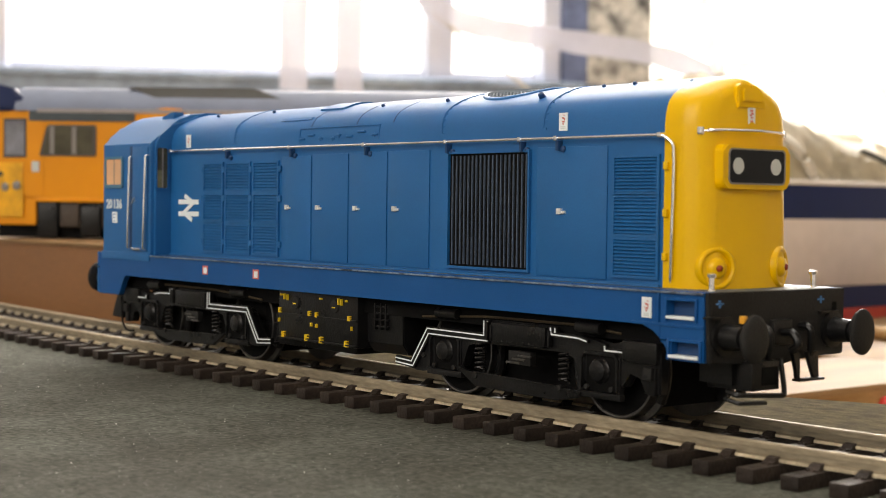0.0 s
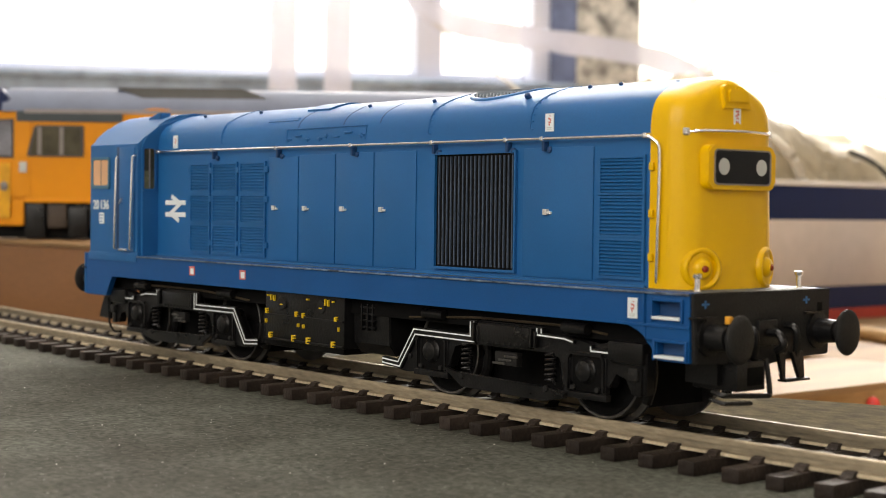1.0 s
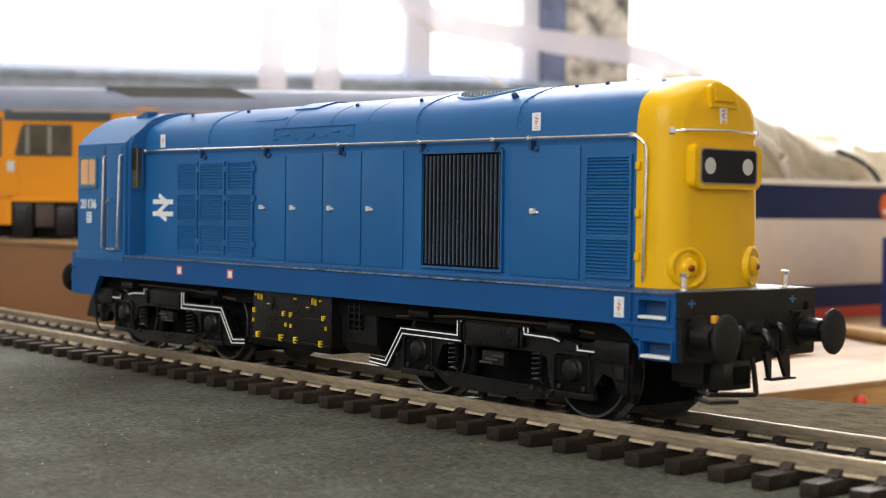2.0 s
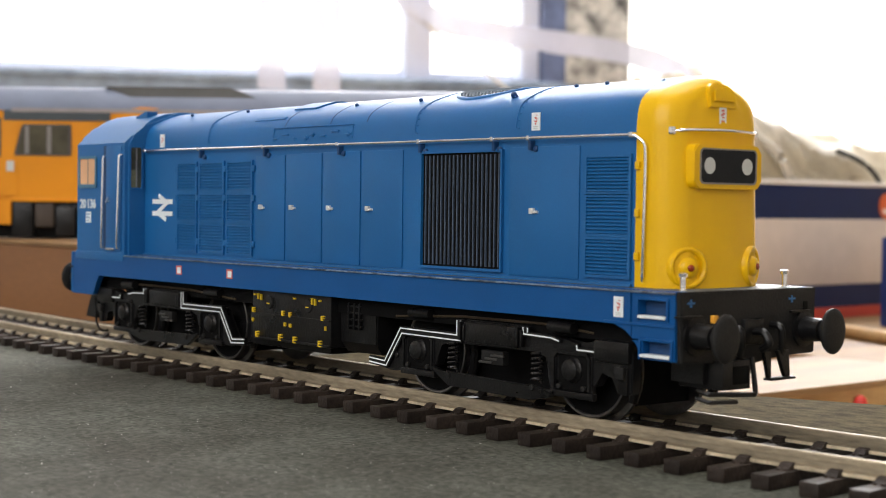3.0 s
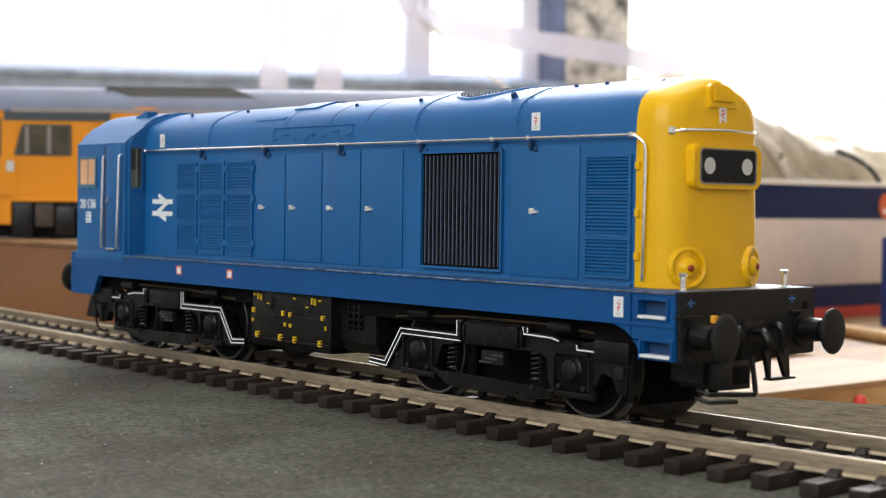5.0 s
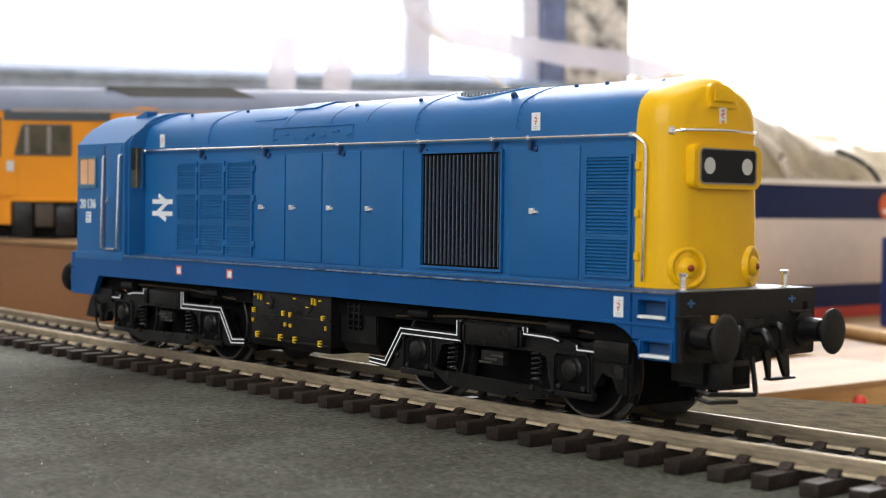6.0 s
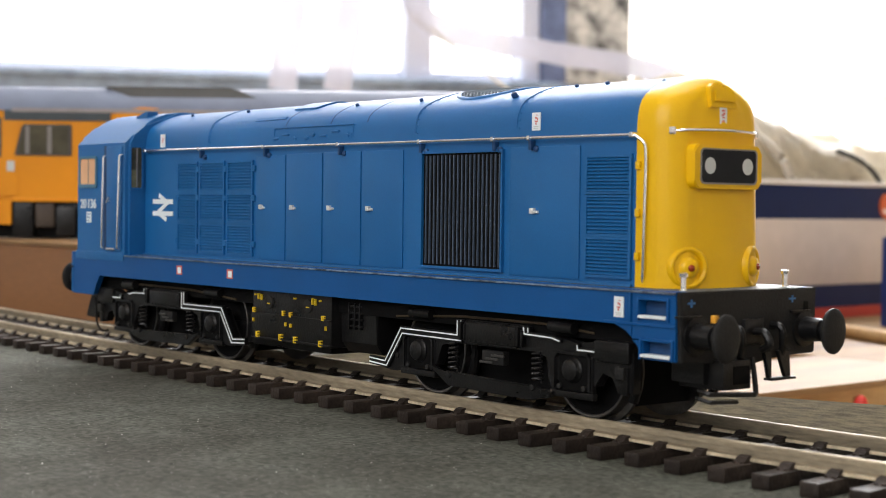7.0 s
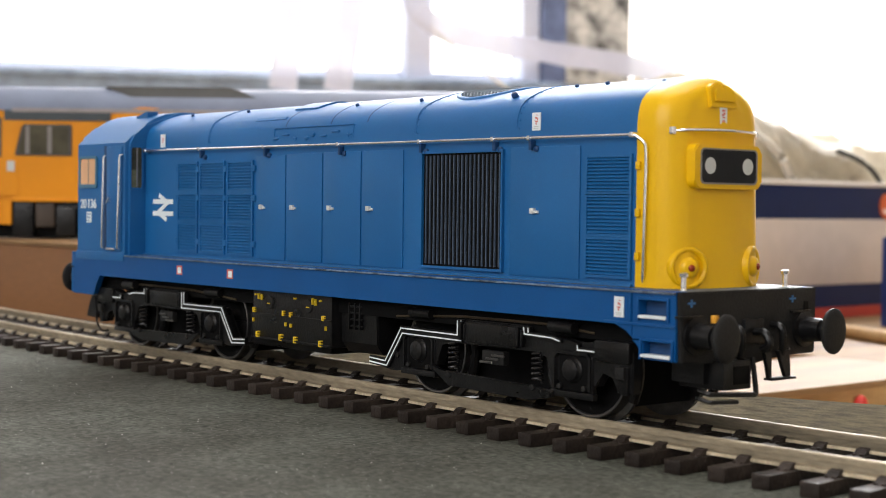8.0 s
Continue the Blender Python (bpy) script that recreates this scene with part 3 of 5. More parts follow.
def nose(th):
    bm = bmesh.new()
    r, rows = 4.2, []
    depth = 7.0
    flat = depth - r
    for x in (0.0, flat):
        rows.append(hood_row(NOSE_X + x, lean=0.035 * x / depth))
    for k in range(1, 11):
        a = k / 10 * math.pi / 2 * 0.985
        x = flat + r * math.sin(a)
        i = r * (1 - math.cos(a))
        rows.append(hood_row(NOSE_X + x, i, i * 0.38, 0.035 * x / depth))
    # close the gently domed front
    last = rows[-1]
    for f, dx in ((0.82, 0.16), (0.6, 0.34), (0.33, 0.47), (0.0, 0.52)):
        rows.append([(p[0] + dx, p[1] * f, p[2]) for p in last])
    add_grid(bm, rows)
    bmesh.ops.remove_doubles(bm, verts=bm.verts, dist=0.01)
    shell = part("nose", bm, YELLOW, th, "warning yellow rounded nose end")
    # headcode box
    hc = bmesh.new()
    add_prism(hc, round_rect(-7.05, 7.05, 36.75, 42.75, 1.1), 76.0, 81.75, "x", bevel=0.2)
    case = part("headcode_box", hc, YELLOW, shell)
    rim = bmesh.new()
    add_ring_frame(rim, round_rect(-5.98, 5.98, 37.38, 42.22, 0.75), round_rect(-5.75, 5.75, 37.6, 42.02, 0.6), 81.6, 81.86)
    part("pane_rim", rim, GREY_BAR, case, "thin grey rim round the headcode pane")
    part("headcode_panel", prism(round_rect(-5.8, 5.8, 37.55, 42.07, 0.65), 81.6, 81.78, "x"), material("black_headcode_panel", (0.012, 0.014, 0.017), 0.06, vary=0.1, bump=0, spec=0.22), case, "black panel with two pale discs")
    for y in (-3.95, 3.95):
        part("headcode_disc", lathe((81.77, y, 39.85), (1, 0, 0), [(0, 1.12), (0.05, 1.12)], seg=28), GREY_DISC, case, "pale grey headcode disc")
    # marker lights
    for y in (-6.3, 6.3):
        way = Vector((1, y * 0.06, 0)).normalized()
        p = lathe((79.5, y, 26.1), way, [(-2.0, 3.0), (0.7, 3.0), (1.15, 2.95), (1.5, 2.7), (1.55, 2.45), (1.35, 2.15), (0.7, 1.95), (0.6, 1.75), (1.25, 1.5), (1.8, 1.2), (2.0, 0.85), (2.0, 0.1)], seg=36)
        lamp = part("marker_light", p, YELLOW, shell, "round yellow marker lamp housing")
        part("lens", lathe(Vector((79.5, y, 26.1)) + way * 1.9, way, [(0, 0.5), (0.25, 0.46), (0.4, 0.25), (0.45, 0.05)], seg=16), LENS_RED, lamp, "red lens")
    # top lamp plate
    bm = bmesh.new()
    add_prism(bm, [(-3.0, 47.7), (2.8, 47.7), (2.6, 49.6), (2.1, 50.5), (1.3, 50.9), (-1.8, 51.1), (-2.5, 50.7), (-2.9, 49.8)], 76.6, 80.85, "x", bevel=0.15)
    add_prism(bm, [(-2.2, 48.6), (2.2, 48.6), (2.1, 50.0), (1.6, 50.5), (-1.6, 50.5), (-2.1, 50.0)], 80.8, 81.15, "x", bevel=0.15)
    for v in bm.verts:
        v.co.x -= max(0, v.co.z - 48) * 0.16
    part("lamp_plate", bm, YELLOW, shell)
    LABEL_X = 80.72
    d = part("warning_label", box(79.9, LABEL_X, -0.85, 0.65, 45.6, 48.0), WHITE, shell, "white label with red marks")
    m = bmesh.new()
    for a, b, c, e in ((-0.35, 47.3, 0.3, 47.55), (-0.1, 46.9, 0.35, 47.2), (-0.4, 46.7, 0.05, 46.95), (-0.2, 46.4, 0.3, 46.6), (-0.3, 45.85, -0.1, 46.15), (0.05, 45.85, 0.25, 46.15)):
        add_box(m, LABEL_X, LABEL_X + 0.03, a - 0.1, c - 0.1, b, e)
    part("red_mark", m, FADED_RED, d)


def loco_cab(th):
    x0, x1 = -83.9, -61.5
    half = [(W, 22.0), (W, 46.1), (12.5, 47.75), (9.9, 49.9), (7.7, 51.3), (5.0, 52.3), (2.3, 52.75), (0, 52.8)]
    ring = half + [(-a, b) for a, b in reversed(half[:-1])]
    cab = part("cab", prism(ring, x0, x1, "x", bevel=0.75), BLUE, th, "blue cab with sloping roof edges")
    for s in (-1, 1):
        y = s * W
        def slab(name, a, b, c, d, out, mat, lab="", par=cab, bev=0.08):
            return part(name, box(a, b, min(y - s * 0.05, y + s * out), max(y - s * 0.05, y + s * out), c, d, bevel=bev), mat, par, lab)
        rim = add_ring_frame(bmesh.new(), round_rect(-82.4, -74.1, 36.9, 43.6, 0.9), round_rect(-81.7, -74.8, 37.7, 43.05, 0.5), y - s * 0.05, y + s * 0.3, "y")
        win = part("window_frame", rim, FRAME_BLUE, cab, "pale blue window rim")
        slab("window_pane", -81.8, -74.7, 37.6, 43.15, 0.1, BLIND, "peach tinted cab side window", win, 0)
        slab("window_bar", -78.3, -78.05, 37.7, 43.05, 0.16, GREY_BAR, "", win, 0)
        door = slab("cab_door", -69.9, -63.4, 24.0, 45.4, 0.2, BLUE)
        slab("door_gap", -71.2, -70.0, 24.0, 45.6, 0.06, BLUE_DEEP, "", door, 0)
        part("handrail", tube(bent([(-69.9, y, 43.5), (-69.9, y + s * 0.9, 43.3), (-70.6, y + s * 0.9, 24.6), (-70.6, y, 24.3)], 0.3), 0.24), STEEL, cab, "bright wire cab handrail")
        part("handrail", tube(bent([(-63.0, y, 43.7), (-63.0, y + s * 0.9, 43.5), (-63.9, y + s * 0.9, 24.6), (-63.9, y, 24.3)], 0.3), 0.24), STEEL, cab, "bright wire cab handrail")
        part("door_handle", tube([(-68.6, y, 34.2), (-68.6, y + s * 0.8, 34.0), (-67.6, y + s * 0.8, 35.0)], 0.28), STEEL, door, "silver door handle")
        part("door_tread", box(-69.2, -65.6, min(y, y + s * 0.7), max(y, y + s * 0.7), 24.1, 24.6, bevel=0.1), STEEL, door, "pale door tread")
        part("cab_skirt", box(-83.7, -62.6, min(y - s, y + s * 0.14), max(y - s, y + s * 0.14), 21.9, 23.6, bevel=0.1), BLUE, cab)
        # running number and data panel
        t = bpy.data.curves.new("running_number", "FONT")
        t.space_word, t.body, t.size, t.extrude, t.align_x, t.align_y, t.offset = 0.55, "20 136", 2.7 * MM, 0.05 * MM, "CENTER", "CENTER", 0.055 * MM
        tmp = bpy.data.objects.new("running_number", t)
        scene.collection.objects.link(tmp)
        me = bpy.data.meshes.new_from_object(tmp.evaluated_get(bpy.context.evaluated_depsgraph_get()))
        scene.collection.objects.unlink(tmp)
        bpy.data.objects.remove(tmp)
        me.materials.clear()
        me.materials.append(WHITE)
        num = new("running_number", me)
        num.parent = cab
        num.matrix_basis = pose(-78.2 * MM, (y + s * 0.08) * MM, (33.5 - RAIL_TOP) * MM, 90, 0, 0 if s < 0 else 180)
        tagged(num, "white running number on the cab side")
        dp = slab("data_panel", -79.0, -76.8, 29.6, 31.9, 0.1, WHITE, "small white data panel", cab, 0)
        for k in range(3):
            slab("data_line", -78.7, -77.2 - 0.2 * k, 31.3 - 0.7 * k, 31.5 - 0.7 * k, 0.13, BLUE, "", dp, 0)
        # narrow front window beside the hood
        ya, yb2 = s * 10.9, s * 13.4
        fw = part("front_window", box(x1 - 0.05, x1 + 0.12, min(ya, yb2), max(ya, yb2), 36.9, 45.2), CAB_DARK, cab, "narrow dark olive cab front window")
        rim = bmesh.new()
        add_ring_frame(rim, round_rect(min(ya, yb2) - 0.35, max(ya, yb2) + 0.35, 36.5, 45.6, 0.5), round_rect(min(ya, yb2) + 0.05, max(ya, yb2) - 0.05, 36.95, 45.15, 0.4), x1 - 0.05, x1 + 0.28)
        part("window_frame", rim, BLUE, fw)
        part("window_bar", box(x1 + 0.1, x1 + 0.2, min(s * 11.9, s * 12.2), max(s * 11.9, s * 12.2), 37.0, 45.1), GREY_BAR, fw)
        # paler lower patch: light through the pane painted as a colour
        part("window_blind", box(x1 + 0.1, x1 + 0.16, min(s * 12.2, s * 13.3), max(s * 12.2, s * 13.3), 37.0, 40.6), OLIVE_LIGHT, fw, "pale olive patch, light through the window put into its colour")
    # end windows, back of the cab
    for y in (-7.5, 0, 7.5):
        part("end_window", box(x0 - 0.15, x0 + 0.05, y - 2.8, y + 2.8, 38.0, 45.0), CAB_DARK, cab, "dark cab end window")
    bm = bmesh.new()
    for s in (-1, 1):
        add_prism(bm, [(-71.2, 50.6), (-66.0, 50.6), (-66.0, 52.9), (-67.2, 52.9), (-71.2, 52.0)], min(s * 4.6, s * 7.0), max(s * 4.6, s * 7.0), "y", bevel=0.15)
    part("roof_vent", bm, BLUE, cab, "flat vent box on the cab roof")


def underframe(th):
    # blue side sills with dropped ends
    xs = [(-XB, ZF - 0.1), (77.6, ZF - 0.1), (77.6, 16.7), (76.4, 17.9), (74.2, 18.7), (-73.2, 18.7), (-74.2, 17.5), (-75.6, 14.8), (-76.2, 14.4), (-XB, 14.4)]
    for s in (-1, 1):
        y = s * W
        sill = part("side_sill", prism(xs, min(y, y - s * 1.2), max(y, y - s * 1.2), "y", bevel=0.12), SILL_BLUE, th, "blue side sill with dropped ends")
        end = bmesh.new()
        for a in ((77.6, 78.9, 16.6, ZF - 0.1), (83.7, XB, 16.6, ZF - 0.1), (78.9, 83.7, 22.0, ZF - 0.1), (78.9, 83.7, 16.6, 19.6), (84.5, XB, 14.2, 16.6), (79.9, 84.5, 14.2, 14.5)):
            add_box(end, a[0], a[1], min(y, y - s * 1.2), max(y, y - s * 1.2), a[2], a[3])
        add_prism(end, [(77.6, 16.6), (77.6, 16.8), (79.6, 16.8), (79.6, 14.2), (80.2, 14.2)], min(y, y - s * 1.2), max(y, y - s * 1.2), "y")
        part("step_end", end, SILL_BLUE, sill)
        part("sill_lip", box(-62, XB, min(y, y + s * 0.35), max(y, y + s * 0.35), ZF - 0.4, ZF - 0.12, bevel=0.08), material("scuffed_plate_edge", (0.13, 0.18, 0.25), 0.35, 0.2, vary=0.75, scale=500) if s < 0 else bpy.data.materials["scuffed_plate_edge"], sill, "scuffed running plate edge")
        part("sill_rib", box(72.5, XB, min(y, y + s * 0.2), max(y, y + s * 0.2), 18.55, 18.95, bevel=0.06), SILL_BLUE, sill)
        part("sill_rib", box(77.0, 77.4, min(y, y + s * 0.2), max(y, y + s * 0.2), 18.9, 22.9, bevel=0.06), SILL_BLUE, sill)
        for x0, x1, z0, z1 in ((78.9, 83.7, 19.6, 22.0), (79.4, 84.5, 14.5, 16.6)):
            # back plate in deeper blue adds to the shade inside the step
            st = part("step_recess", box(x0 - 0.3, x1 + 0.3, min(y - s * 1.7, y - s * 1.25), max(y - s * 1.7, y - s * 1.25), z0 - 0.2, z1 + 0.3), BLUE_DEEP, sill, "recessed step, its shade deepened in the back plate's colour")
            fr = bmesh.new()
            for a in ((x0 - 0.4, x0, z0 - 0.3, z1 + 0.4), (x1, x1 + 0.4, z0 - 0.3, z1 + 0.4), (x0, x1, z1, z1 + 0.4)):
                add_box(fr, a[0], a[1], min(y, y + s * 0.35), max(y, y + s * 0.35), a[2], a[3], bevel=0.1)
            part("step_frame", fr, SILL_BLUE, st)
            part("step_tread", box(x0, x1, min(y - s * 1.2, y + s * 0.5), max(y - s * 1.2, y + s * 0.5), z0, z0 + 0.4, bevel=0.08), WHITE, st, "white step edge")
        decal(sill, 75.2, 19.45, y, s, 1.75, 2.75)
        for x in (-40.2, -22.0):
            pl = part("warning_label", box(x - 1.0, x + 1.0, min(y, y + s * 0.1), max(y, y + s * 0.1), 20.2, 21.95), FADED_RED, sill, "small red and white label")
            part("white_field", box(x - 0.5, x + 0.75, min(y, y + s * 0.14), max(y, y + s * 0.14), 20.45, 21.6), WHITE, pl)
    part("running_plate", box(-XB, XB, -W + 2.2, W - 2.2, 19.2, ZF, bevel=0.1), material("grey_running_plate", (0.10, 0.11, 0.11), 0.6, vary=0.3, scale=200, spec=0.2), th, "worn grey running plate")
    for s in (-1, 1):
        part("plate_edge", box(-XB, XB, min(s * (W - 2.3), s * (W - 0.9)), max(s * (W - 2.3), s * (W - 0.9)), ZF - 0.35, ZF), SILL_BLUE, th)
    # added near-black block for the shade between bogie frames and sills
    part("frame_core", box(-78, 80, -11.5, 11.5, 15.8, 19.3), DARK, th, "near-black block filling in the shade under the running plate")
    part("gear_cover", box(-30, 2.5, -9.0, 9.0, 8.0, 12.0, bevel=0.5), BLACK, th, "black gear cover under the chassis")
    for s in (-1, 1):
        x = s * XB
        beam = [(-W, ZF - 0.05), (W, ZF - 0.05), (14.1, 14.3), (13.7, 14.1), (4, 14.0), (1.4, 13.4), (-4, 13.6), (-W + 0.4, 14.2)] if s > 0 else [(-W, ZF - 0.05), (W, ZF - 0.05), (W, 14.6), (-W, 14.6)]
        bb = part("buffer_beam", prism(beam, min(x, x + s * 0.9), max(x, x + s * 0.9), "x", bevel=0.15), BEAM_BLACK if s > 0 else BLUE, th, "dusty black buffer beam" if s > 0 else "")
        for y in (-11.4, 11.4):
            b = part("buffer", lathe((x + s * 0.8, y, 17.55), (s, 0, 0), [(0, 2.5), (0.5, 2.5), (0.6, 1.75), (3.4, 1.55), (3.5, 1.15), (5.3, 1.1)], seg=24), BLACK, th, "black buffer")
            hd = lathe((x + s * 5.1, y, 17.55), (s, 0, 0), [(0, 1.2), (0.25, 2.4), (0.45, 3.0), (0.7, 3.15), (0.95, 3.15), (1.15, 2.95), (1.28, 2.4), (1.36, 1.2), (1.4, 0.1)], seg=40)
            for v in hd.verts:
                v.co.y = y + (v.co.y - y) * 0.82
            part("buffer_head", hd, BEAM_BLACK, b, "oval dusty buffer head")
            part("buffer_step", box(min(x, x + s * 1.4), max(x, x + s * 1.4), y - 3.1, y + 1.1, 19.9, 20.2), BLACK, b)
        part("draw_hook", tube(bent([(x, 0, 17.6), (x + s * 3.2, 0, 17.8), (x + s * 4.2, 0, 16.2), (x + s * 2.8, 0, 15.4)], 0.7), 0.55), BLACK, bb, "black coupling hook")
        pl = part("hook_plate", box(min(x, x + s * 1.5), max(x, x + s * 1.5), -2.0, 2.0, 16.0, 19.4, bevel=0.2), BLACK, bb)
        for y in (-4.2, 4.4):
            part("brake_pipe", tube(bent([(x + s * 0.5, y, 18.4), (x + s * 2.6, y, 18.4), (x + s * 2.6, y + 0.3, 16.0), (x + s * 1.8, y + 0.8, 14.0)], 0.9), 0.5), BLACK, bb, "black brake hose")
    # beam details at the nose end
    for y in (-12.3, 8.8):
        dots = bmesh.new()
        add_box(dots, XB + 0.88, XB + 1.0, y - 0.7, y + 0.7, 21.7, 21.95)
        add_box(dots, XB + 0.88, XB + 1.0, y - 0.15, y + 0.15, 21.3, 22.3)
        part("jumper_socket", dots, BLUE_DOT, th, "small blue socket mark")
    # near-black patch on the beam, painted as the shade of a hole
    part("beam_hole", box(XB + 0.85, XB + 1.0, 11.4, 12.3, 20.2, 21.4), DARK, th)
    part("pipe_tag", box(XB + 5.0, XB + 5.8, -13.4, -12.6, 19.6, 20.6, bevel=0.15), ORANGE_PART, th, "small orange tag")
    for y in (-10.2, 11.3):
        part("lamp_iron", lathe((82.8, y, ZF), (0, 0, 1), [(0, 0.55), (0.2, 0.38), (1.7, 0.38), (1.75, 0.6), (2.2, 0.62), (2.35, 0.4)], seg=12), STEEL, th, "small silver stanchion on the front platform")
    # coupling pocket and guard irons under the beam
    bm = box(80, 87.6, -7.6, -1.9, 10.3, 14.2, bevel=0.2)
    add_box(bm, 79.5, 85.0, -8.5, 0.5, 11.0, 15.0)
    part("coupling_pocket", bm, BLACK, th, "black coupling pocket")
    part("coupling_bar", tube(bent([(86.5, -11.2, 10.5), (88.2, -11.2, 10.2), (88.2, -1.6, 9.5), (88.0, -1.4, 10.4), (87.4, -1.5, 14.4)], 0.4), 0.36), BLACK, th)
    step = prism([(1.0, 15.0), (2.6, 15.0), (2.7, 11.4), (2.0, 11.4), (1.9, 12.6)], 86.9, 87.5, "x", bevel=0.1)
    add_prism(step, [(3.9, 15.0), (6.5, 15.0), (6.8, 11.4), (5.6, 11.4), (5.2, 12.4)], 86.9, 87.5, "x", bevel=0.1)
    add_box(step, 86.7, 88.1, 1.9, 7.2, 11.05, 11.4, bevel=0.1)
    part("guard_step", step, BLACK, th, "black step hung on two tapered legs")
    # flat near-black square paints the hollow's shade on the pocket
    part("pocket_mouth", box(87.5, 87.7, -5.6, -2.4, 11.0, 13.4, bevel=0.05), DARK, th, "near-black square, painted shade of the coupling pocket's mouth")
    bar = tube(bent([(86.5, -11.6, 9.6), (88.6, -11.4, 9.2), (88.6, -6.0, 8.9)], 0.3), 0.3)
    part("coupling_bar", bar, BLACK, th)
    for y0, z0, c in ((-10.4, 17.4, 0), (-9.6, 17.7, 1), (-10.0, 17.1, 2)):
        m = COPPER if c < 2 else RED
        part("loose_wire", tube(bent([(46 + 2 * c, y0, z0), (52 + c, y0 - 0.6, z0 + 0.5), (58 + 2 * c, y0 + 0.2, z0 - 0.2), (64, y0 + 1.0, z0 + 0.4)], 2.0), 0.22), m, th, "thin loose wire under the running plate")
    # rear coupling
    part("rear_coupling", prism([(-86.5, 9.2), (-81.5, 9.0), (-81.0, 14.0), (-76.5, 15.6), (-83.0, 15.6), (-85.0, 12.0)], -10.5, -6.5, "y", bevel=0.2), BLACK, th, "black tension lock coupling arm")
    part("coupling_wire", tube(bent([(-82, -10.5, 13.5), (-81.5, -10.5, 8), (-79.5, -10.5, 6.4), (-77, -10.2, 6.6)], 1.0), 0.25), BLACK, th)
    # battery boxes and tank between the bogies
    bx = part("battery_box", box(-16.3, 7.9, -12.9, 12.9, 9.7, 18.6, bevel=0.25), BLACK, th, "black battery box with yellow marks")
    for s in (-1, 1):
        y = s * 12.9
        for z in (14.2, 9.95):
            part("box_rib", box(-16.2, 7.8, min(y, y + s * 0.35), max(y, y + s * 0.35), z, z + 0.25), BEAM_BLACK, bx)
        for x in (-10.8, 1.3):
            part("box_vent", lathe((x, y, 16.5), (0, s, 0), [(0, 1.2), (0.25, 1.1), (0.3, 0.2)], seg=16), BEAM_BLACK, bx)
        marks = [(-14.2, 17.4, 0.5, 1.3), (-13.2, 17.3, 0.5, 1.3), (-15.2, 17.7, 0.9, 0.4), (2.6, 17.4, 0.5, 1.4), (3.5, 17.3, 0.5, 1.4), (4.9, 17.6, 0.9, 0.4),
                 (-2.7, 17.6, 1.2, 0.35), (-15.6, 14.9, 1.1, 1.0), (-6.2, 14.8, 1.1, 1.0), (-4.0, 14.7, 1.0, 1.0), (5.8, 14.7, 1.3, 0.9), (-15.9, 13.1, 0.5, 0.9),
                 (-5.6, 12.9, 0.7, 0.8), (-4.0, 12.8, 0.8, 0.8), (6.5, 13.0, 0.4, 0.9), (-14.4, 10.6, 1.5, 1.2), (-7.0, 10.5, 1.6, 1.3), (-2.5, 10.4, 1.5, 1.3), (5.0, 10.3, 1.4, 1.2), (-10.8, 16.3, 1.8, 0.25), (1.3, 16.3, 1.8, 0.25)]
        for x, z, a, b in marks:
            lo, hi = min(y, y + s * 0.38), max(y, y + s * 0.38)
            if a >= 1.0 and b >= 0.9:
                m = box(x - a * 0.32, x - a * 0.12, lo, hi, z - b * 0.42, z + b * 0.42)
                for k in (-0.36, 0.0, 0.36):
                    add_box(m, x - a * 0.12, x + a * 0.3, lo, hi, z + b * k - 0.1, z + b * k + 0.1)
            else:
                m = box(x - a * 0.24, x + a * 0.24, lo, hi, z - b * 0.4, z + b * 0.4)
            part("yellow_mark", m, YELLOW_MARK, bx, "yellow painted catch")
    tk = part("fuel_tank", prism([(-9.6, 9.2), (9.6, 9.2), (11.0, 11.0), (11.2, 18.6), (-11.2, 18.6), (-11.0, 11.0)], 8.1, 18.2, "x", bevel=0.2), BLACK, th, "dull black tank")
    rack = bmesh.new()
    for x in (11.0, 12.6, 14.0):
        add_box(rack, x, x + 0.3, -11.75, -11.1, 13.2, 17.6, bevel=0.05)
    for k in range(4):
        add_box(rack, 10.7, 14.6, -11.6, -11.1, 13.6 + 1.1 * k, 13.9 + 1.1 * k, bevel=0.05)
    part("tank_gauge", rack, BLACK, tk, "small black pipe rack on the tank")


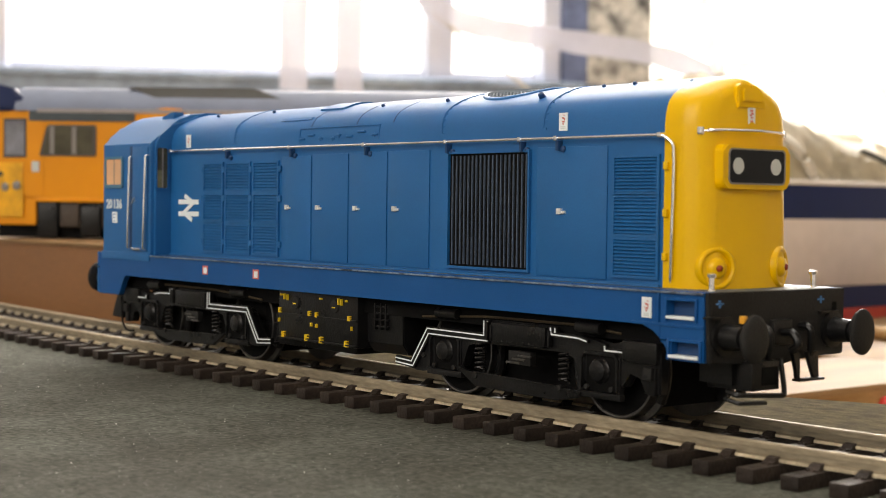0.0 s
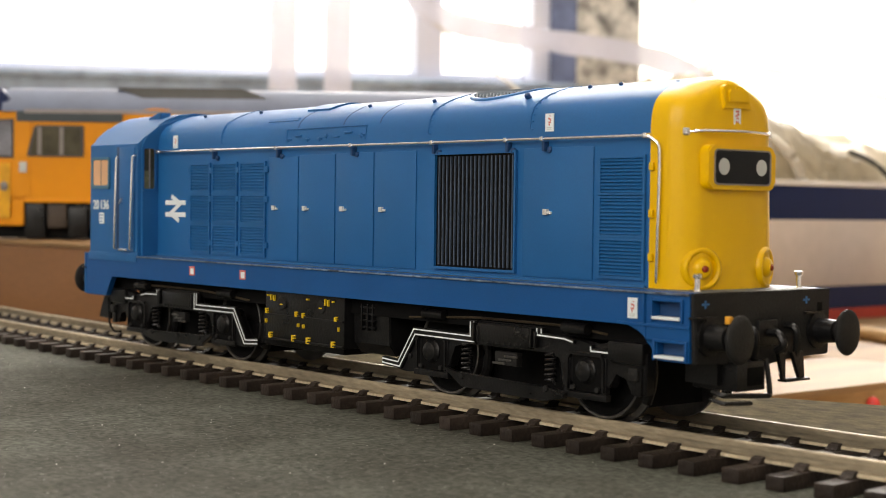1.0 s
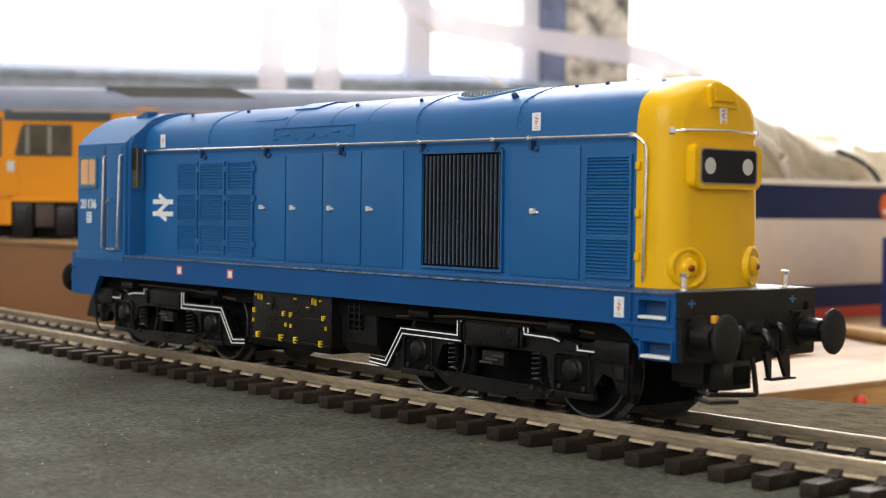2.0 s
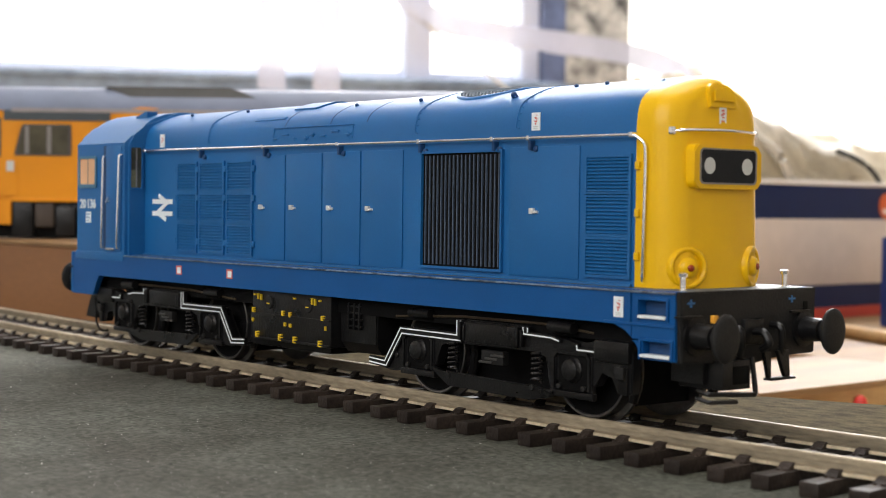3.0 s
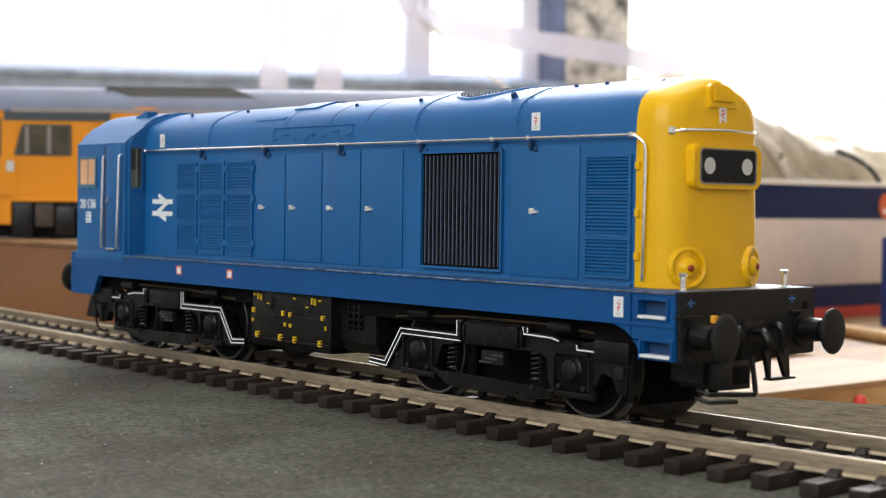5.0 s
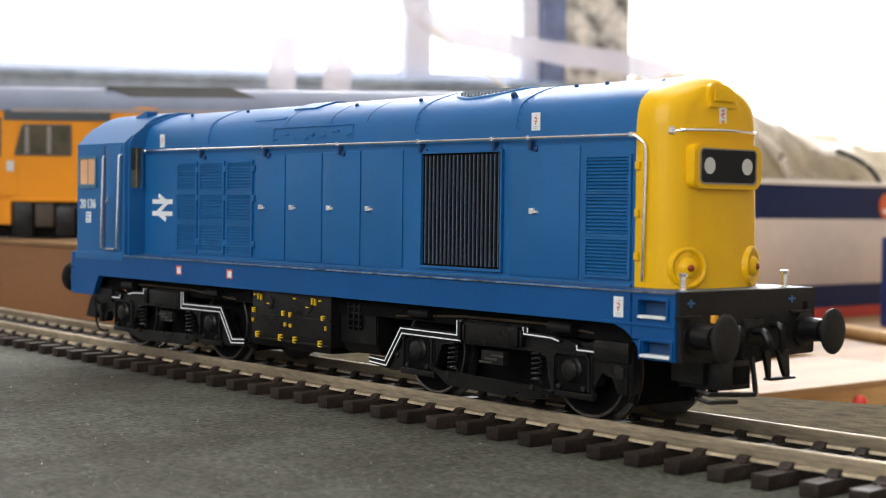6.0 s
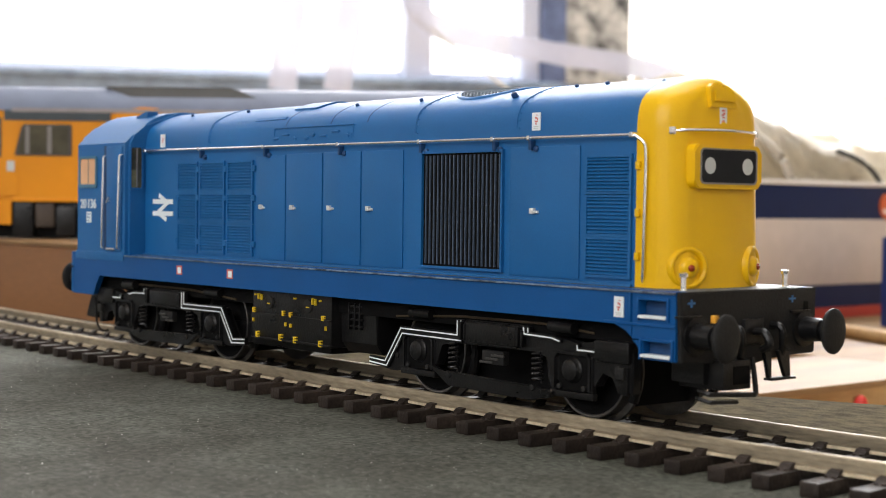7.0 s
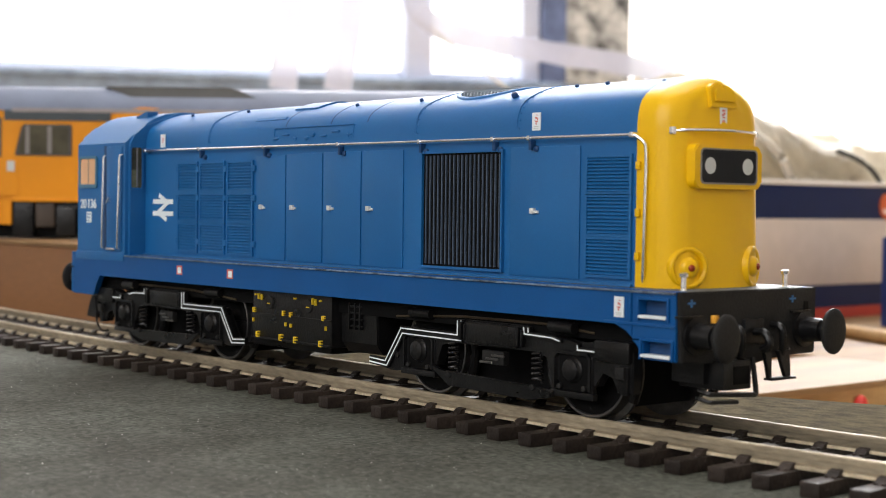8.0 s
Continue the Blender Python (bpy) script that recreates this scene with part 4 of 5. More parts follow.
def bogie(th, xc, q):
    """q mirrors the bogie along its length."""
    # its middle is a plain near-black block for the shade between the wheels
    bg = part("bogie", box(xc - 22, xc + 22, -6.2, 6.2, 6.2, 15.9), DARK, th, "black bogie with white lining")
    X = lambda v: xc + q * v
    for ax in (-17, 17):
        for s in (-1, 1):
            disc = [(0.1, 6.65), (2.25, 6.65), (2.3, 6.0), (2.0, 5.3), (1.9, 3.0), (2.3, 1.5), (2.5, 0.1)]
            rim = [(0.0, 6.6), (0.0, 8.0), (0.5, 8.0), (0.7, 7.15), (2.5, 7.1), (2.56, 6.95), (2.5, 6.75), (2.2, 6.6), (0.05, 6.6)]
            wh = part("wheel", lathe((xc + ax, s * 6.6, RAIL_TOP + 7.15), (0, s, 0), disc, seg=40), DARK, bg, "black wheel with dull steel tyre")
            part("tyre", lathe((xc + ax, s * 6.6, RAIL_TOP + 7.15), (0, s, 0), rim, seg=48), WHEEL, wh, "dull steel tyre")
        part("axle", tube([(xc + ax, -6.6, RAIL_TOP + 7.15), (xc + ax, 6.6, RAIL_TOP + 7.15)], 1.0, 12), BLACK, bg)
    for s in (-1, 1):
        y = s * 12.0
        yo = s * 13.0
        def plate(name, pts, a, b, mat=BLACK, lab="", bev=0.15, par=None):
            return part(name, prism([(X(u), v) for u, v in pts], min(s * a, s * b), max(s * a, s * b), "y", bevel=bev), mat, par or bg, lab)
        def cube(name, x0, x1, z0, z1, a, b, mat=BLACK, lab="", bev=0.12, par=None):
            return part(name, box(min(X(x0), X(x1)), max(X(x0), X(x1)), min(s * a, s * b), max(s * a, s * b), z0, z1, bevel=bev), mat, par or bg, lab)
        fr = plate("side_frame", [(-28.9, 8.7), (-25.0, 8.6), (-21.3, 13.7), (-20.6, 14.4), (-7.0, 14.5), (-6.2, 16.8), (6.5, 16.8), (8.0, 15.9), (14.6, 15.6), (18.0, 14.9), (22.0, 15.9), (27.6, 15.4), (28.2, 14.4), (28.2, 9.0), (25.4, 8.9), (24.6, 11.0),
                                  (22.6, 11.6), (21.4, 9.4), (12.8, 9.6), (11.6, 12.8), (9.5, 13.4), (-9.5, 13.3), (-11.6, 12.7), (-12.8, 9.3), (-22.6, 7.6), (-24.2, 7.6), (-28.9, 8.2)], 10.8, 12.5)
        for ax in (-17, 17):
            # near-black slab: shade of the horn opening put into colour, not cut out
            bxx = cube("axle_box", ax - 2.9, ax + 2.9, 8.3, 13.5, 11.6, 12.55, mat=DARK, bev=0.3)
            part("box_cap", lathe((X(ax), s * 12.6, 11.35), (0, s, 0), [(-0.4, 1.9), (0.1, 1.85), (0.3, 1.6), (0.75, 1.45), (0.95, 0.9), (1.0, 0.2)], seg=22), BLACK, bxx, "round axle box cover")
            for dx in (-2.4, 2.4):
                part("box_bolt", lathe((X(ax + dx), s * 12.65, 8.9), (0, s, 0), [(0, 0.45), (0.4, 0.4), (0.45, 0.1)], seg=8), BEAM_BLACK, bxx)
            part("horn_frame", stroke([(X(ax - 3.5), 8.6), (X(ax - 3.5), 13.0), (X(ax - 2.9), 13.7), (X(ax + 2.9), 13.7), (X(ax + 3.5), 13.0), (X(ax + 3.5), 8.6)], s * 12.5, 0.4, 0.5), BLACK, bxx)
            cube("horn_guide", ax - 3.9, ax - 3.2, 8.0, 13.4, 11.8, 12.7, par=bxx)
            cube("horn_guide", ax + 3.2, ax + 3.9, 8.0, 13.4, 11.8, 12.7, par=bxx)
            cube("horn_stay", ax - 4.2, ax + 4.2, 7.4, 8.3, 11.9, 12.9, par=bxx)
        for sx in (-8.9, 9.6):
            pts = []
            for k in range(61):
                a = k / 60 * 6.0 * 2 * math.pi
                pts.append((X(sx) + 0.82 * math.cos(a), s * 12.3 + 0.82 * math.sin(a), 8.9 + 4.3 * k / 60))
            part("coil_spring", tube(pts, 0.21, 6), material("greasy_spring", (0.014, 0.014, 0.015), 0.25, 0.3) if (sx < 0 and s < 0 and q > 0) else bpy.data.materials["greasy_spring"], bg, "dark coil spring")
            part("spring_bolt", lathe((X(sx), s * 13.2, 8.2), (0, s, 0), [(0, 0.5), (0.35, 0.45), (0.4, 0.1)], seg=8), BEAM_BLACK, bg)
        plate("equaliser_bar", [(-13.2, 8.9), (-9.2, 6.6), (8.8, 6.3), (13.2, 7.1), (13.6, 8.0), (10.4, 8.3), (-10.4, 8.6), (-13.0, 9.3)], 12.4, 13.3, bev=0.15)
        bo = cube("bolster_box", -5.6, 5.8, 13.5, 16.6, 12.2, 13.3, bev=0.3)
        for k in range(8):
            part("rivet", lathe((X(-4.2 + k * 1.2), s * 13.25, 13.9), (0, s, 0), [(0, 0.2), (0.2, 0.15)], seg=6), BEAM_BLACK, bo)
        for sx in (-6.2, 6.4):
            cube("hanger", sx - 0.25, sx + 0.25, 13.8, 16.6, 12.8, 13.6)
            cube("hanger", sx + 0.6, sx + 1.0, 13.8, 16.2, 12.8, 13.5)
        cube("brake_gear", -2.2, 2.6, 10.6, 12.6, 11.4, 12.6, mat=BEAM_BLACK)
        for k in range(3):
            cube("brake_rod", -2.6 + k * 1.3, 0.2 + k * 1.3, 10.7 + 0.55 * k, 11.0 + 0.55 * k, 12.5, 12.8, mat=WHEEL, bev=0.05)
        part("damper", tube([(X(12.5), s * 12.6, 17.2), (X(17.2), s * 12.6, 17.1)], 0.85, 12), BLACK, bg, "black damper cylinder")
        part("damper", tube([(X(-19.5), s * 12.2, 17.1), (X(-14.5), s * 12.2, 17.1)], 0.8, 12), BLACK, bg, "black damper cylinder")
        cube("sand_box", 21.5, 28.0, 13.0, 16.0, 11.4, 13.2, bev=0.4)
        cube("life_guard", 26.2, 27.6, 8.8, 12.6, 11.6, 12.9)
        for ax in (-17, 17):
            for d in (-1, 1):
                pts = [(X(ax) + d * 8.6 * math.cos(a), s * 8.4, 11.45 + 8.6 * math.sin(a)) for a in (-0.5, -0.25, 0.0, 0.25)]
                part("brake_shoe", tube(pts, 0.75, 8), BLACK, bg, "black brake shoe")
        part("air_pipe", tube(bent([(X(-24), s * 11.6, 16.2), (X(-8), s * 11.8, 17.2), (X(12), s * 11.8, 17.3), (X(20), s * 11.4, 16.6)], 2.0), 0.2), BRASS, bg, "dull brass air pipe")
        part("frame_bolt", lathe((X(-22.5), s * 12.4, 10.2), (0, s, 0), [(0, 0.5), (0.4, 0.45), (0.45, 0.1)], seg=8), BEAM_BLACK, bg)
        part("frame_lug", box(X(26.6) - 0.8, X(26.6) + 0.8, min(s * 12.6, s * 13.5), max(s * 12.6, s * 13.5), 10.9, 12.6, bevel=0.15), BEAM_BLACK, bg)
        # thin white lining
        ln = yo + s * 0.02
        a1 = [(-29.2, 9.25), (-25.1, 9.0), (-21.1, 14.55), (-7.35, 14.45), (-7.35, 16.7)]
        a2 = [(-29.2, 8.6), (-24.7, 8.3), (-20.75, 13.75), (-6.55, 13.65), (-6.55, 16.7)]
        def lining(pts, wide):
            part("white_lining", stroke([(X(u), v) for u, v in pts], ln, wide, 0.08), WHITE, fr, "thin white lining")
        # carrier strips behind the lining
        plate("pipe_run", [(-29.2, 9.6), (-25.3, 9.3), (-21.3, 14.9), (-7.6, 14.8), (-7.6, 16.8), (-6.3, 16.8), (-6.3, 13.3), (-20.5, 13.4), (-24.5, 7.95), (-29.2, 8.25)], 12.3, 13.0, bev=0)
        plate("pipe_run", [(7.0, 16.8), (8.5, 16.8), (8.5, 16.0), (13.2, 15.9), (14.9, 15.5), (14.9, 15.0), (13.0, 15.2), (7.0, 15.3)], 12.3, 13.0, bev=0)
        plate("pipe_run", [(17.9, 15.1), (18.5, 15.1), (18.5, 14.6), (22.2, 14.6), (22.2, 13.9), (17.9, 13.9)], 12.3, 13.0, bev=0)
        lining(a1, 0.21)
        lining(a2, 0.21)
        lining([(7.3, 16.7), (7.4, 15.7), (13.1, 15.55), (14.7, 15.2)], 0.21)
        lining([(8.25, 16.65), (8.25, 15.95)], 0.2)
        lining([(18.2, 14.9), (18.3, 14.25), (22.0, 14.25)], 0.21)


def fittings(th):
    def z_at(v):
        return 44.5 - 0.0042 * max(0, v + 60) + 0.000016 * max(0, 30 - abs(v)) ** 2

    for s in (-1, 1):
        y = s * 11.0
        pts = bent([(-60.2, s * 10.2, 44.5), (-59.6, y, 44.5), (74.4, y, z_at(75)), (76.1, s * 10.6, 42.9), (76.1, s * 10.45, 40.0), (75.8, s * 10.45, 24.6), (75.3, s * 9.8, 24.0)], 0.9)
        h = part("handrail", tube(pts, 0.22, 10), STEEL, th, "bright wire handrail along the hood")
        for x in (-60.0, -38.6, -16.2, 6.7, 28.5, 45.9, 53.8, 74.0):
            z = z_at(x)
            st = box(x - 0.34, x + 0.34, min(s * 10.0, s * 11.35), max(s * 10.0, s * 11.35), z - 0.38, z + 0.38, bevel=0.15)
            part("handrail_knob", st, STEEL, h, "handrail knob")
            if -58 < x < 70:
                lug = box(x - 0.28, x + 0.3, min(s * 9.9, s * 10.95), max(s * 9.9, s * 10.95), z - 1.75, z - 0.2, bevel=0.12)
                add_lathe(lug, (x + 0.75, s * 9.95, z - 1.55), (0, s, 0), [(0, 0.5), (0.5, 0.46), (0.62, 0.2)], seg=10)
                part("bracket", lug, BLUE_DEEP, h, "dark blue handrail bracket")
    pts = bent([(77.8, -8.6, 43.3), (78.8, -8.8, 44.45), (81.0, -6.8, 44.6), (81.8, 0.0, 44.7), (81.0, 6.8, 44.6), (78.8, 8.8, 44.45), (77.8, 8.6, 43.3)], 1.6)
    h = part("nose_handrail", tube(pts, 0.21, 10), STEEL, th, "curved wire handrail on the nose")
    for s in (-1, 1):
        part("handrail_knob", box(78.4, 79.5, s * 8.6 - 0.45, s * 8.6 + 0.45, 43.9, 45.0, bevel=0.2), STEEL, h)


# ---- things behind: orange locomotive, boxes, plastic ----
ALONG = Vector((0.6438, 0.7651, 0))
OUT = Vector((0.7651, -0.6438, 0))


def orange_locomotive():
    """Built along its own axis, then turned to stand on the raised board."""
    org = Vector((-252.0, 44.0, 24.6))
    th = thing("orange_locomotive", 0, 0, 0, "orange and grey model diesel locomotive on the raised board", "model locomotive")
    L, W2, B = 235.0, 16.0, 10.6
    body = part("body", prism([(-W2, B), (W2, B), (W2, 38.6), (-W2, 38.6)], 2.0, L, "x", bevel=0.5), ORANGE, th, "orange body side")
    cabp = prism([(4.0, -W2 - 0.2), (-0.8, -W2 - 0.2), (-14.0, -W2 + 4.6), (-14.0, W2 - 4.6), (-0.8, W2 + 0.2), (4.0, W2 + 0.2)], B, 39.0, "z", bevel=0.5)
    cb = part("cab_end", cabp, ORANGE, th, "orange cab end")
    part("cab_skirt", prism([(1.6, -W2 + 0.3), (-0.8, -W2 + 0.3), (-13.6, -W2 + 5.0), (-13.6, W2 - 5.0), (-0.8, W2 - 0.3), (1.6, W2 - 0.3)], 1.6, B, "z", bevel=0.4), ORANGE, cb)
    part("nose_panel", prism([(-2.6, -W2 + 0.1), (-14.3, -W2 + 4.3), (-14.3, W2 - 4.3), (-2.6, W2 - 0.1), (-5, 0)], 4.0, 22.5, "z", bevel=0.4), material("amber_panel", (0.74, 0.36, 0.006), 0.4, vary=0.25, scale=160), cb, "yellow warning panel on the cab end")
    part("cab_dome", prism([(-14.6, 39.0), (-14.6, 47.6), (-10.5, 47.4), (-6.5, 46.4), (-3.2, 43.0), (-0.9, 39.0)], -W2 + 1.2, W2 - 1.2, "y", bevel=0.8), NAVY, cb, "dark navy cab roof dome")
    part("cab_band", prism([(-W2 - 0.4, 35.6), (W2 + 0.4, 35.6), (W2 + 0.4, 38.9), (-W2 - 0.4, 38.9)], -0.6, 34, "x"), material("dark_teal_band", (0.035, 0.05, 0.06), 0.5), th, "dark band above the cab windows")
    roof = [(-W2 - 0.4, 38.9), (-W2 + 0.6, 41.5), (-10.5, 45.8), (-6, 47.2), (6, 47.2), (10.5, 45.8), (W2 - 0.6, 41.5), (W2 + 0.4, 38.9)]
    rf = part("roof", prism(roof, -5.5, L, "x", bevel=0.2), ROOF_GREY, th, "pale grey roof")
    bm = prism([(-12.8, 43.9), (-9.4, 46.9), (-9.0, 47.5), (9, 47.5), (12.8, 43.9)], 30.0, 72, "x", bevel=0.3)
    for v in bm.verts:
        v.co.x += (47.5 - v.co.z) * 2.6
    part("roof_grille", bm, ROOF_DARK, rf, "dark roof grille with slanted ends")
    part("cantrail", prism([(-W2 - 0.6, 38.3), (-W2 + 0.4, 38.3), (-W2 + 0.4, 39.6), (-W2 - 0.6, 39.6)], 2.0, L, "x"), material("pale_cantrail", (0.3, 0.27, 0.27), 0.5), rf)
    bl = bmesh.new()
    add_prism(bl, [(33, 35.4), (36, 38.9), (44, 40.3), (49, 40.0), (52, 38.9), (52, 35.4)], -W2 - 0.5, W2 + 0.5, "y", bevel=0.4)
    part("roof_shoulder", bl, ORANGE, th, "orange shoulder above the body")
    for s in (-1, 1):
        wx0, wx1 = 4.3, 20.4
        wf = part("window_frame", prism([(wx0 - 1.2, 24.2), (wx1 + 0.8, 24.2), (wx1 + 1.0, 25.0), (wx1 + 1.0, 33.6), (wx1 + 0.6, 34.4), (wx0 + 1.6, 34.4), (wx0 + 0.8, 33.6), (wx0 - 1.4, 25.0)], min(s * W2, s * (W2 + 0.35)), max(s * W2, s * (W2 + 0.35)), "y"), material("black_window_rubber", (0.05, 0.04, 0.035), 0.5) if s < 0 else bpy.data.materials["black_window_rubber"], th)
        part("window_pane", prism([(wx0 - 0.4, 24.8), (wx1, 24.8), (wx1, 33.8), (wx0 + 1.6, 33.8)], min(s * W2, s * (W2 + 0.4)), max(s * W2, s * (W2 + 0.4)), "y"), CAB_DARK, wf, "dark cab window")
        for x in (7.0, 14.2):
            part("window_bar", box(x - 0.7, x + 0.7, min(s * W2, s * (W2 + 0.55)), max(s * W2, s * (W2 + 0.55)), 24.8, 33.8), GREY_BAR, wf, "grey window divider")
        part("window_pane", prism([(-2.2, s * (W2 + 0.16)), (-9.2, s * (W2 - 2.4)), (-9.0, s * (W2 - 2.9)), (-2.0, s * (W2 - 0.4))], 24.4, 35.6, "z"), PALE_PANE, th, "grey windscreen, pale reflection mottled into its colour")
        part("windscreen_rubber", prism([(-1.5, s * (W2 + 0.02)), (-9.9, s * (W2 - 2.95)), (-9.7, s * (W2 - 3.3)), (-1.3, s * (W2 - 0.5))], 23.6, 36.4, "z"), bpy.data.materials["black_window_rubber"], th, "dark rubber round the windscreen")
        out = Vector((-0.34, 0.94 * s, 0))
        for t, z, r, mt in ((0.3, 14.5, 1.5, GREY_BAR), (0.62, 14.0, 1.4, GREY_BAR), (0.75, 18.2, 0.9, ROOF_DARK)):
            p = Vector((-0.8 - 13.2 * t, s * (W2 + 0.2 - 4.8 * t), z))
            part("lamp_cluster", lathe(p - out * 0.3, out, [(0, r), (0.9, r), (1.1, r * 0.8), (1.15, 0.1)], seg=16), mt, th, "round lamp on the cab end")
        part("side_plate", box(0.4, 2.8, min(s * W2, s * (W2 + 0.5)), max(s * W2, s * (W2 + 0.5)), 19.0, 22.4), GREY_DISC, th)
        rust = material("rusty_gear", (0.05, 0.035, 0.025), 0.6, vary=0.4) if s < 0 else bpy.data.materials["rusty_gear"]
        for a, b, z0, z1, mt in ((1.7, 8.5, -2.4, 9.6, BLACK), (9.2, 15.5, 1.0, 9.2, rust), (16.0, 22.5, -1.8, 7.6, BLACK), (23.2, 26.8, 0.5, 9.8, rust), (27.2, 34.0, -2.4, 8.4, BLACK)):
            part("under_box", box(a, b, min(s * 9, s * 14.8), max(s * 9, s * 14.8), z0, z1, bevel=0.6), mt, th, "dark underframe gear")
        part("side_skirt", box(1.6, 60, min(s * 14.6, s * (W2 + 0.1)), max(s * 14.6, s * (W2 + 0.1)), B - 1.4, B + 0.1, bevel=0.2), ORANGE, th)
        part("yellow_plate", box(28, 31, min(s * 14, s * 15.3), max(s * 14, s * 15.3), 3.5, 5.4), YELLOW_MARK, th)
        for x in (14, 32, 50, 185, 203, 221):
            part("wheel", lathe((x, s * 7.2, 3.95), (0, s, 0), [(0, 6.9), (0.6, 6.9), (0.7, 6.6), (2.6, 6.5), (2.4, 5.4), (2.0, 1.0), (2.2, 0.1)], seg=28), WHEEL, th)
        part("bogie_frame", box(8, 58, min(s * 11, s * 13), max(s * 11, s * 13), 3.2, B - 0.5, bevel=0.8), BLACK, th, "black bogie frame")
        part("bogie_frame", box(178, 230, min(s * 11, s * 13), max(s * 11, s * 13), 3.2, B - 0.5, bevel=0.8), BLACK, th, "black bogie frame")
    part("underframe", box(-12, L, -11, 11, -2.4, B + 0.2), DARK, th)
    c = org - OUT * W2
    th.matrix_basis = pose(c.x * MM, c.y * MM, org.z * MM, 0, 0, math.degrees(math.atan2(ALONG.y, ALONG.x)))
    return th


def model_box():
    """A card box standing on edge, its long face towards the layout."""
    th = thing("model_box", -240, 420, -15, "navy, white and red printed card box on the pine plank", "cardboard box")
    x, y0, y1, z0 = -193, 263, 500, -15
    part("box_body", box(-300, x - 0.4, y0, y1, z0, 45.2, bevel=0.6), NAVY, th, "navy card")
    part("box_lid_edge", box(-300.6, x, y0 - 0.6, y1 + 0.6, 45.2, 47.6, bevel=0.4), CARD_PALE, th, "pale lid edge")
    part("white_field", box(x - 0.5, x, 345, y1 - 0.8, 0.4, 30.2, bevel=0.3), CARD_WHITE, th, "warm white printed field")
    part("navy_band", box(x - 0.5, x - 0.1, y0, y1, -9.6, 0.2), NAVY, th)
    part("red_stripe", box(x - 0.5, x - 0.05, y0, y1, z0 + 0.2, -9.8), CARD_RED, th, "red stripe along the foot")
    th2 = thing("upright_box", -150, 398, -15, "narrow navy blue box standing on end", "cardboard box")
    part("box_body", box(-154.5, -150, 392.5, 440, -15, 23, bevel=0.4), material("bright_navy_card", (0.015, 0.035, 0.16), 0.35), th2)
    part("pale_edge", box(-150.2, -149.6, 392.2, 393.6, -14.5, 22.6), material("pale_blue_edge", (0.25, 0.33, 0.6), 0.4), th2, "pale blue edge")
    lg = bmesh.new()
    add_lathe(lg, (x - 0.2, 454, 36.3), (1, 0, 0), [(0, 6.2), (0.6, 6.2), (0.7, 5.8)], seg=32)
    lo = part("round_badge", lg, material("orange_red_badge", (0.62, 0.12, 0.03), 0.4), th, "round orange and white badge")
    part("badge_bar", box(x + 0.5, x + 0.7, 450, 458, 33.0, 35.0), CARD_PALE, lo)


def plastic_bag():
    """A crumpled clear bag lying along the top of the box, with two folded seams."""
    th = thing("plastic_bag", -240, 400, 47.6, "crumpled grey translucent plastic bag on the card box", "plastic bag")
    for k, (y0, y1, h, x0) in enumerate(((310, 402, 43, -203), (362, 446, 32, -204), (408, 520, 25, -205))):
        bm = bmesh.new()
        rows = []
        n, m = 40, 24
        for i in range(n + 1):
            a = i / n
            rowp = []
            hh = h * (0.45 + 0.55 * math.sin(math.pi * min(1, 0.12 + a * 0.86))) * (1 - 0.25 * a)
            for j in range(m + 1):
                b = j / m * math.pi
                crease = abs(noise.noise(Vector((a * 5 + b * 2.5 + k * 7, b * 1.5 - a * 3, k + 3))))
                w = noise.noise(Vector((a * 4 + k * 7, b * 1.8, k))) * 0.28 + 0.16 - 0.5 * crease
                rowp.append((x0 - 40 + 44 * math.cos(b) * (1 + 0.2 * w), y0 + (y1 - y0) * a, 47.8 + max(0, hh * math.sin(b) * (1 + w))))
            rows.append(rowp)
        vs = add_grid(bm, rows)
        bm.faces.new(vs[0])
        bm.faces.new(vs[-1])
        part("bag_fold", bm, PLASTIC, th)
    for pts, r, mat, lab in (([(-206, 369, 68), (-199, 375, 61), (-196, 381, 53), (-196, 384, 47.9)], 2.4, TAPE, "pale taped seam"),
                             ([(-206, 432, 62), (-199, 438, 58.5), (-196, 447, 53), (-196, 452, 47.9)], 1.2, ROOF_DARK, "dark tied seam")):
        bm = tube(bent(pts, 6.0), r, 10)
        part("bag_seam", bm, mat, th, lab)
    return th


def plastic_material():
    m = material("grey_translucent_plastic", (0.44, 0.40, 0.32), 0.35, vary=0.45, scale=22, fine=160, bump=0.4)
    n, l = m.node_tree.nodes, m.node_tree.links
    thin, mx = n.new("ShaderNodeBsdfTranslucent"), n.new("ShaderNodeMixShader")
    thin.inputs["Color"].default_value = (0.8, 0.75, 0.65, 1)
    mx.inputs["Fac"].default_value = 0.58
    l.new(n["Principled BSDF"].outputs["BSDF"], mx.inputs[1])
    l.new(thin.outputs["BSDF"], mx.inputs[2])
    l.new(mx.outputs["Shader"], n["Material Output"].inputs["Surface"])
    return m


PLASTIC = plastic_material()
TAPE = material("pale_tape", (0.5, 0.47, 0.4), 0.5, vary=0.1)

# ---- the room ----
# The window wall stands square across the view, turned a little: u runs to the right along it, d metres from the eye.
PHI = 11.0
FAR = 1700.0
FWD = Vector((-0.7650, 0.6441, 0))
C0 = Vector((212.66, -160.81, 0)) + FWD * FAR
UU = (Matrix.Rotation(radians(PHI), 3, "Z") @ Vector((0.6441, 0.7650, 0))).normalized()
NN = Vector((UU.y, -UU.x, 0))  # towards the layout


